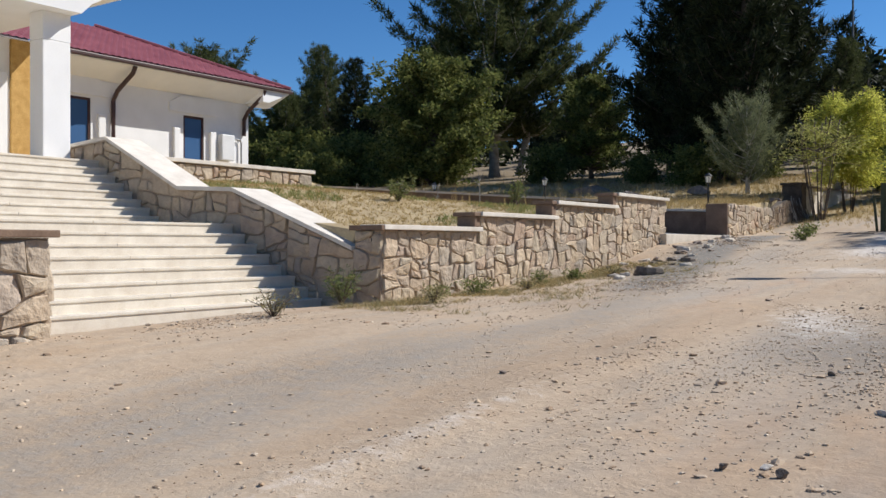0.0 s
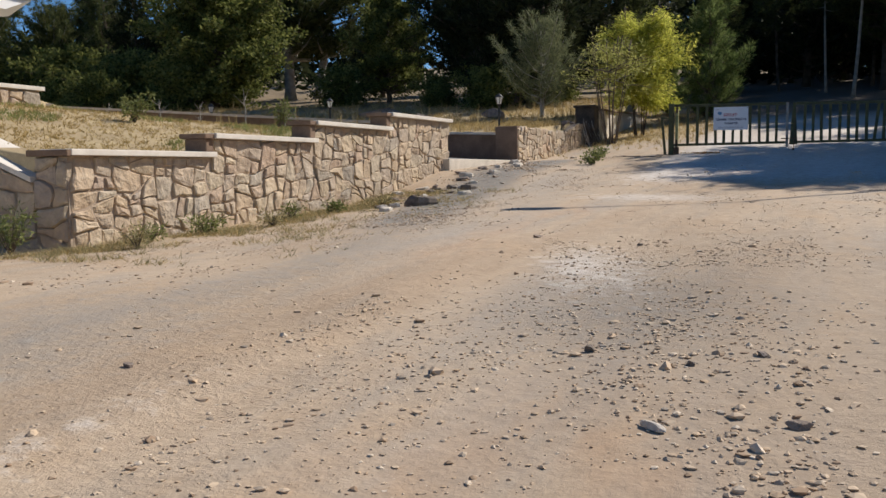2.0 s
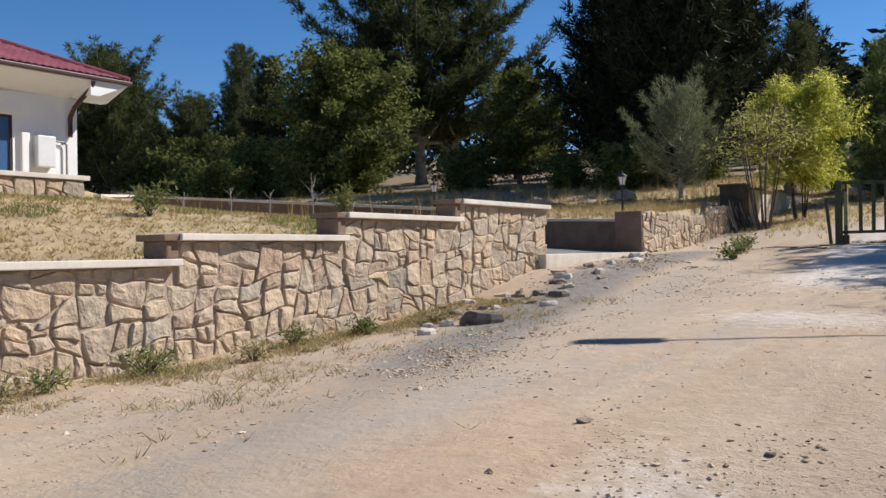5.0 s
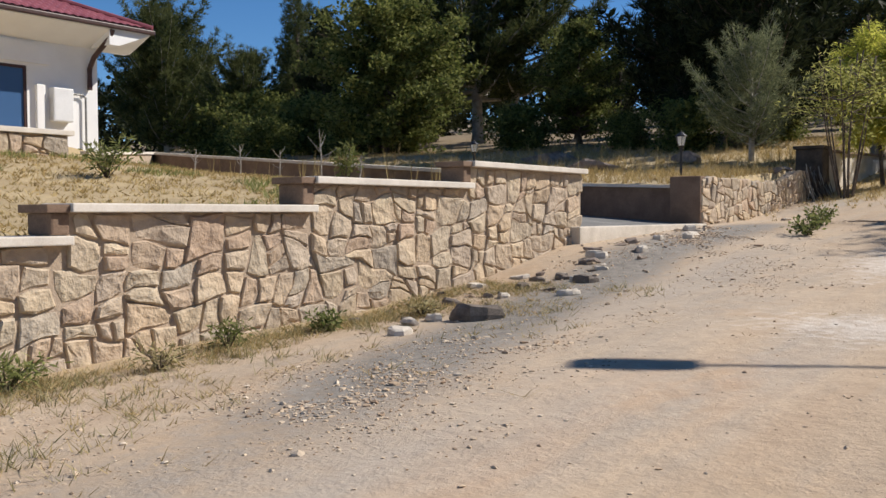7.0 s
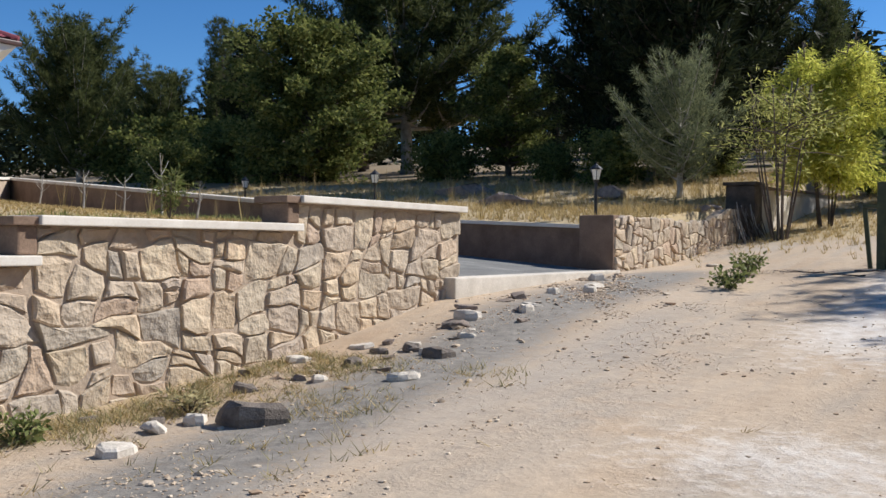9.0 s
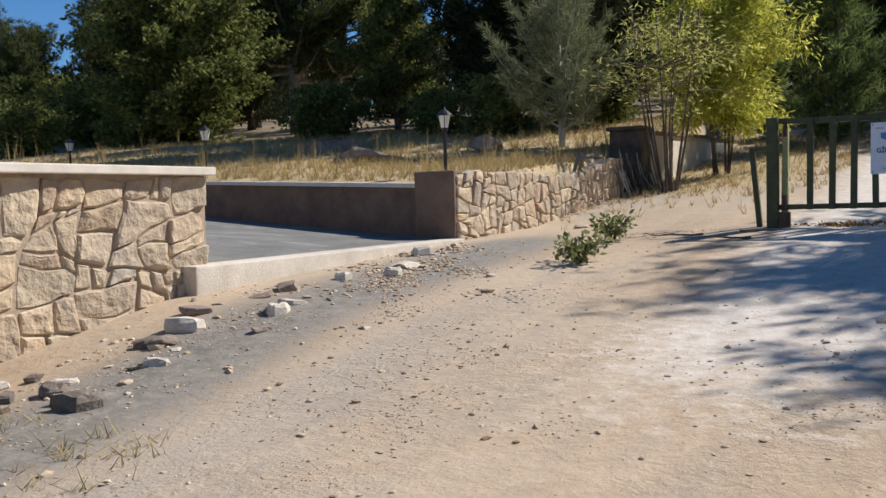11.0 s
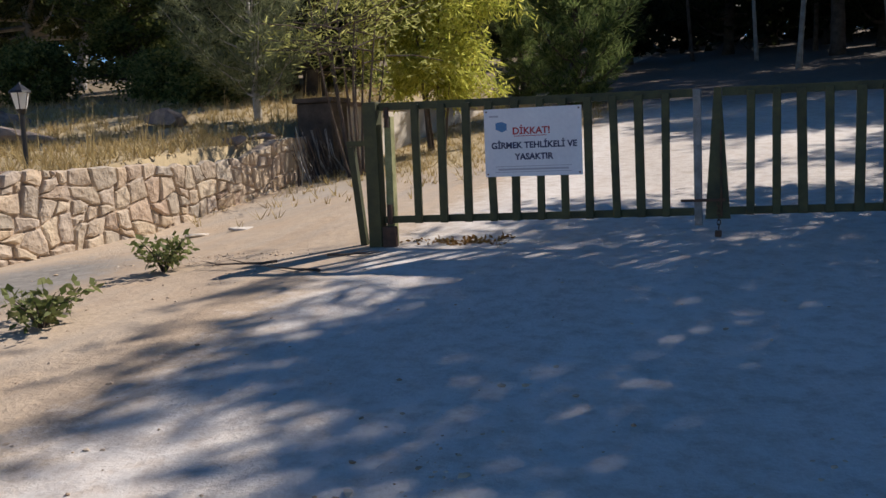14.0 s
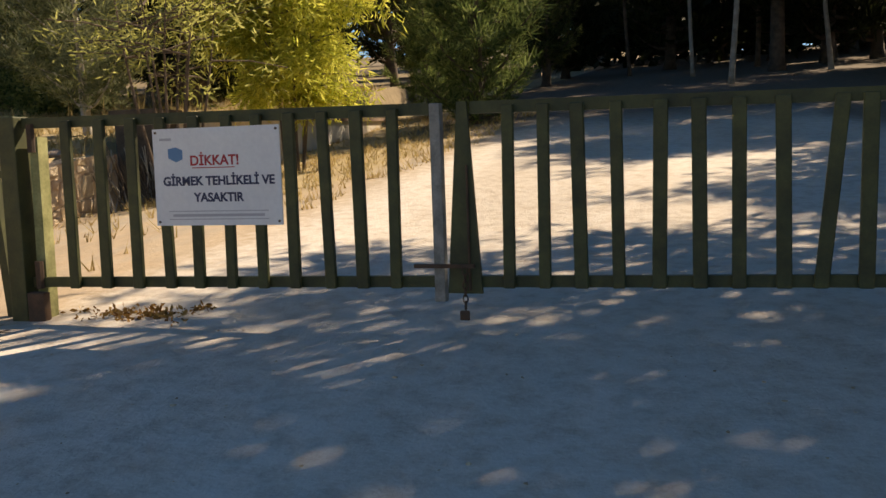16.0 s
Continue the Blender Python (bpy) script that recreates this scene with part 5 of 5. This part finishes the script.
GREY = pine_parts(7, 4.9, 2.6, 0.16, 40, GREYGREEN, PALE_BARK, True, tuft=0.26, per=14, wide=0.024, trunk_r=0.13, lift=0.38, step=0.2, split=True)
WILLOWS = tree_parts(8, 5.5, 1.75, 0.34, 98, 50, (0.20, 0.032), WILLOW, BARK, clumps=7, spread=0.32, droop=0.6, stems=7, flat=1.2, top_round=True, trunk_r=0.08)
OLIVES = tree_parts(9, 4.4, 1.9, 0.52, 54, 10, (0.17, 0.032), OLIVE, BARK, clumps=5, spread=0.36, droop=0.25, stems=9, flat=1.0, top_round=True, trunk_r=0.10)
SCRUB = tree_parts(10, 3.2, 2.4, 0.02, 50, 40, (0.26, 0.14), BROAD, BARK, top_round=True, clumps=5, spread=0.7, flat=0.8)

tree("old_pine", "very tall dark old pine with pale bare limbs", OLD_PINE, -40.4, 64.8, 40)
tree("old_pine", "tall dark old pine leaning beside its neighbour", OLD_PINE_TWIN, -38.9, 66.2, 10)
tree("round_oak", "rounded broad-leaved green tree on the slope", ROUND, -37.0, 51.0, 0)
tree("oak", "slender broad-leaved green tree", MID, -28.0, 57.2, 60, 0.78)
tree("juniper", "grey-green juniper behind the crumbling wall", GREY, -12.9, 41.5, 0, 0.8)
tree("willow_shrub", "bright yellow-green shrub with many thin stems", WILLOWS, -9.05, 42.6, 20, 1.05)
tree("olive_shrub", "olive-green shrub with thin bare stems", OLIVES, -9.4, 39.1, 70, 0.98)

FOREST = (
    (CROOKED_PINE, -65.0, 56.5, 0.98), (PINE_A, -60, 66, 0.82), (PINE_B, -75, 82, 0.9), (PINE_C, -70, 74, 0.7), (PINE_C, -62, 82, 0.7), (PINE_C, -54, 76, 0.85),
    (PINE_C, -47, 68, 0.85), (PINE_C, -53, 62, 0.72), (CROOKED_PINE, -57.5, 57.5, 0.62), (PINE_C, -50, 72, 0.95), (FAR_PINE, -43, 84, 0.6),
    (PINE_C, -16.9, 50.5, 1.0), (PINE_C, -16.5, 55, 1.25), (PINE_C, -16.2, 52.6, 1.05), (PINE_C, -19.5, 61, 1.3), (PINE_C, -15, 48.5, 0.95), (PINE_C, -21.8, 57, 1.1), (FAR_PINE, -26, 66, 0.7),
    (PINE_B, -12.5, 58, 0.46), (PINE_C, -13.5, 65, 0.55), (PINE_A, -8.5, 66, 0.55), (PINE_C, -9.0, 74, 0.7), (YOUNG_PINE, -7.2, 49.5, 0.95), (YOUNG_PINE, -9.6, 53, 0.6), (FAR_PINE, -4.0, 78, 1.0),
    (FAR_PINE, 1.5, 82, 1.1), (FAR_PINE, 6, 76, 1.0), (PINE_B, 5.5, 62, 0.95), (PINE_B, 12, 56, 0.9), (PINE_C, 9, 66, 1.0), (PINE_B, 13, 51, 0.85), (PINE_C, 13, 60, 1.1),
    # Unseen pines shading the road; those at x 10-15, y 24-34 only block sky.
    (PINE_B, 12, 44, 0.9), (UNSEEN_PINE, 8.6, 46.0, 0.6), (HIGH_PINE, 6.8, 46.2, 0.68), (HIGH_PINE, 5.6, 53.0, 0.8), (HIGH_PINE, 3.6, 39.1, 0.8), (HIGH_PINE, 4.7, 33.9, 0.74), (HIGH_PINE, 5.1, 35.2, 0.74), (HIGH_PINE, 9.6, 37.4, 0.9), (UNSEEN_PINE, 6.4, 36.4, 0.60), (UNSEEN_PINE, 7.4, 32.0, 0.56), (PINE_B, 13, 34, 0.8), (THIN_PINE, 12.0, 31.0, 0.8), (THIN_PINE, 15.0, 29, 0.8), (UNSEEN_PINE, 10.5, 28.6, 0.62), (UNSEEN_PINE, 10.0, 24.6, 0.62), (THIN_PINE, 8.5, 38.5, 0.7),
    (FAR_PINE, -18, 72, 0.7), (FAR_PINE, -16.5, 80, 0.75), (FAR_PINE, -23.5, 76, 0.65), (FAR_PINE, -42, 90, 0.6), (FAR_PINE, -14, 94, 0.6), (FAR_PINE, -2, 96, 1.2), (FAR_PINE, 10, 90, 1.2), (FAR_PINE, 6, 86, 1.2), (FAR_PINE, 15, 70, 1.1), (FAR_PINE, 3.5, 74, 1.0), (FAR_PINE, -86, 76, 0.8),
    (PINE_B, 1.0, 68, 0.9), (FAR_PINE, -1.5, 88, 1.0), (PINE_C, -32, 64, 0.55), (PINE_C, -45, 60, 0.62),
    (THIN_PINE, 5.6, 60, 0.9), (PALE_PINE, -0.9, 60.5, 0.9), (THIN_PINE, 7.8, 57, 0.9), (PALE_PINE, -2.4, 67, 0.8), (PALE_PINE, 3.0, 66.5, 0.9), (THIN_PINE, 8.2, 70, 0.9), (THIN_PINE, -5.5, 72, 0.7), (THIN_PINE, 0.4, 75, 0.9), (THIN_PINE, 11, 72, 1.0), (THIN_PINE, 14.5, 76, 1.0), (THIN_PINE, 4.5, 80, 0.9),
)
DENSE = (PINE_A, PINE_C, FAR_PINE)
for i, (me, x, y, k) in enumerate(FOREST):
    tree("pine", "dark green pine with dense needles" if me in DENSE else "tall pine with a high spreading crown", me, x, y, 77 * i % 360, k, "pines of the wood")
for i, (x, y, k) in enumerate(((-48, 56, 1.2), (-54, 56, 1.3), (-43, 55, 1.0), (-60, 58, 1.3), (-66, 64, 1.6), (-58, 62, 1.4), (-28, 51, 0.7), (-17, 46, 0.6), (-44, 48, 0.8), (-15.2, 51.5, 0.5), (-21, 49, 0.5))):
    tree("scrub_bush", "dark green bush in the undergrowth of the wood", SCRUB, x, y, 60 * i, k, "undergrowth bushes")


def far_woods():
    """The closed wood far behind, too dense to count."""
    rng = random.Random(40)
    centres, radii = [], []
    for k in range(270):
        x, y = rng.uniform(-150, 70), rng.uniform(88, 125)
        if x < -60:
            y -= (-60 - x) * 0.35
        if k >= 150:
            x, y = rng.uniform(-12, 50), rng.uniform(84, 112)
        z, tall = height(x, y), rng.uniform(6, 10)
        if -90 < x < -48:
            tall *= 0.75
        for j in range(26):
            h = rng.random() ** 0.8
            r = (1 - h) * 3.6 + 0.5
            a = rng.uniform(0, 6.28)
            centres.append((x + r * math.cos(a) * rng.random() ** 0.5, y + r * math.sin(a) * rng.random() ** 0.5, z + 0.4 + tall * h))
            radii.append(1.4)
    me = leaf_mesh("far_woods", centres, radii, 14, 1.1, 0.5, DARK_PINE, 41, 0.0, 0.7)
    tagged(new("far_woods", me), "dense dark pine wood in the distance", "wood", kind="stuff")


far_woods()
far_street_lamp()
blades("dry_stalks", "tall bare dry stalks on the slope", 600, hill_area, 0.8, STRAW, 31, 0.010, 0.10)
blades("dry_stalks", "tall dry stalks along the lawn edge", 90, lambda r: (lambda x: (x, drive_near(x) - 0.5 - 0.6 * r.rand()))(r.uniform(-24, -12)), 0.75, STRAW, 32, 0.010, 0.10)


def plant(name, label, at, tall, reach, stems, per, leaf, mat, seed):
    rng = random.Random(seed)
    x, y = at
    p = thing(name, label, "plant", pose(x, y, height(x, y)))
    centres = []
    for i in range(stems):
        a, r = 2.4 * i, reach * rng.uniform(0.3, 1)
        tip = Vector((r * math.cos(a), r * math.sin(a), tall * rng.uniform(0.6, 1)))
        part("stem", tube(bmesh.new(), [(0, 0, -0.03), tip * 0.5 + Vector((0, 0, 0.03)), tip], [0.008, 0.006, 0.003], 4, False), BARK, p)
        centres += [tuple(tip * q) for q in (0.45, 0.65, 0.85, 1.0)]
    o = new("foliage", leaf_mesh("foliage", centres, 0.10, per, leaf[0], leaf[1], mat, seed))
    o.parent = p


plant("weed_bush", "small leafy green weed growing in the dirt", (-7.5, 28.75), 0.30, 0.42, 14, 4, (0.10, 0.055), WEED, 1)
plant("weed_bush", "small leafy green weed by the road edge", (-7.8, 30.75), 0.34, 0.28, 12, 5, (0.09, 0.055), WEED, 2)
plant("weed_tuft", "tall bluish green weed at the foot of the stair pier", (-10.6, 12.4), 0.55, 0.35, 16, 8, (0.10, 0.02), WEED, 3)
plant("weed_tuft", "dry low weed beside the stairs", (-9.9, 10.2), 0.36, 0.4, 14, 5, (0.08, 0.016), GREENISH, 4)
plant("weed_tuft", "low green weed by the wall foot", (-9.7, 18.8), 0.18, 0.2, 9, 9, (0.07, 0.03), WEED, 5)
plant("weed_tuft", "low green weed by the wall foot", (-10.0, 15.4), 0.25, 0.4, 12, 9, (0.09, 0.02), WEED, 6)
for k, (x, y) in enumerate(((-9.4, 20.1), (-10.0, 14.2), (-9.6, 16.6), (-9.9, 17.6), (-9.5, 13.4))):
    plant("weed_tuft", "low half-dry weed by the wall foot", (x, y), 0.16 + 0.03 * k, 0.24, 9, 8, (0.08, 0.018), WEED if k % 2 else GREENISH, 40 + k)
plant("lawn_weed", "green weed standing in the dry lawn", (-15.0, 19.5), 0.6, 0.5, 12, 9, (0.12, 0.03), WEED, 7)
plant("lawn_weed", "green weed standing in the dry lawn", (-14.0, 23.6), 0.7, 0.3, 9, 9, (0.12, 0.03), WEED, 8)


def dry_brush():
    """Bare root-like stems that hang over the broken end of the wall."""
    rng = random.Random(83)
    b = thing("dry_brush", "tangle of dark bare stems over the broken wall end", "brush")
    for i in range(70):
        y, z = rng.uniform(38.1, 40.3), rng.uniform(2.9, 3.45)
        x = -10.33 + rng.uniform(-0.05, 0.16)
        foot = height(x + 0.2, y) - 0.02
        pts = [(x - 0.05, y + rng.gauss(0, 0.08), z), (x + 0.05, y + rng.gauss(0, 0.06), (z + foot) / 2), (x + rng.uniform(0.02, 0.3), y + rng.gauss(0, 0.05), foot)]
        part("stem", tube(bmesh.new(), pts, [0.008, 0.012, 0.014], 4, False), BARK if i % 3 else PALE_BARK, b)


def sapling(x, y, tall, seed):
    """A thin bare young tree."""
    rng = random.Random(seed)
    t = thing("sapling", "thin bare young tree with pale dry twigs", "tree", pose(x, y, height(x, y) - 0.03), "young trees along the lawn edge")
    top = Vector((rng.gauss(0, 0.05), rng.gauss(0, 0.05), tall))
    part("trunk", tube(bmesh.new(), [(0, 0, 0), top * 0.5 + Vector((0.02, 0.01, 0)), top], [0.022, 0.017, 0.006], 6), PALE_BARK, t)
    for k in range(7):
        p = top * rng.uniform(0.35, 0.9)
        a = 2.4 * k
        d = Vector((math.cos(a), math.sin(a), rng.uniform(0.5, 1.3))) * tall * rng.uniform(0.15, 0.32)
        part("twig", tube(bmesh.new(), [p, p + d * 0.5 + Vector((0, 0, -0.02)), p + d], [0.010, 0.007, 0.003], 5), PALE_BARK, t)


dry_brush()
for i, (x, y, tall) in enumerate(((-16.3, 25.3, 1.15), (-20.2, 26.4, 0.95), (-18.6, 26.2, 0.8), (-23.1, 27.2, 0.8), (-14.6, 24.6, 0.6))):
    sapling(x, y, tall, 300 + i)


# ---- litter by the gate ----
def leaf_litter():
    rng = random.Random(70)
    spots = [(x, y, height(x, y) + 0.015) for x, y in ((rng.gauss(-5.05, 0.3), rng.gauss(31.9, 0.10)) for _ in range(48))]
    me = leaf_mesh("leaf_litter", spots, 0.07, 7, 0.05, 0.028, DEAD_LEAF, 71, 0.1, 0.12)
    tagged(new("leaf_litter", me), "heap of dry brown leaves under the gate", "leaves", kind="stuff")


def fallen_branch(at, length, turn, seed):
    rng = random.Random(seed)
    x, y = at
    b = thing("fallen_branch", "thin bare dry branch lying on the dirt", "branch", pose(x, y, height(x, y) + 0.015, 0, 0, turn), "dry branches by the gate")
    pts = [Vector((length * k / 5, 0.05 * rng.uniform(-1, 1), 0.015 * rng.random())) for k in range(6)]
    part("stem", tube(bmesh.new(), pts, [0.016, 0.014, 0.012, 0.010, 0.007, 0.003], 6), BARK, b)
    for k in (2, 3, 4):
        d = Vector((0.22, rng.choice((-1, 1)) * rng.uniform(0.08, 0.2), 0.03))
        part("twig", tube(bmesh.new(), [pts[k], pts[k] + d * 0.5, pts[k] + d], [0.007, 0.005, 0.002], 5), BARK, b)


DEAD_LEAF = leafy("dead_leaves", (0.16, 0.07, 0.02), (0.42, 0.25, 0.09), 0.2, 0.8)
leaf_litter()
fallen_branch((-6.6, 30.9), 0.7, 200, 1)
fallen_branch((-5.9, 30.5), 0.6, 160, 2)
fallen_branch((-6.2, 31.2), 0.5, 20, 3)
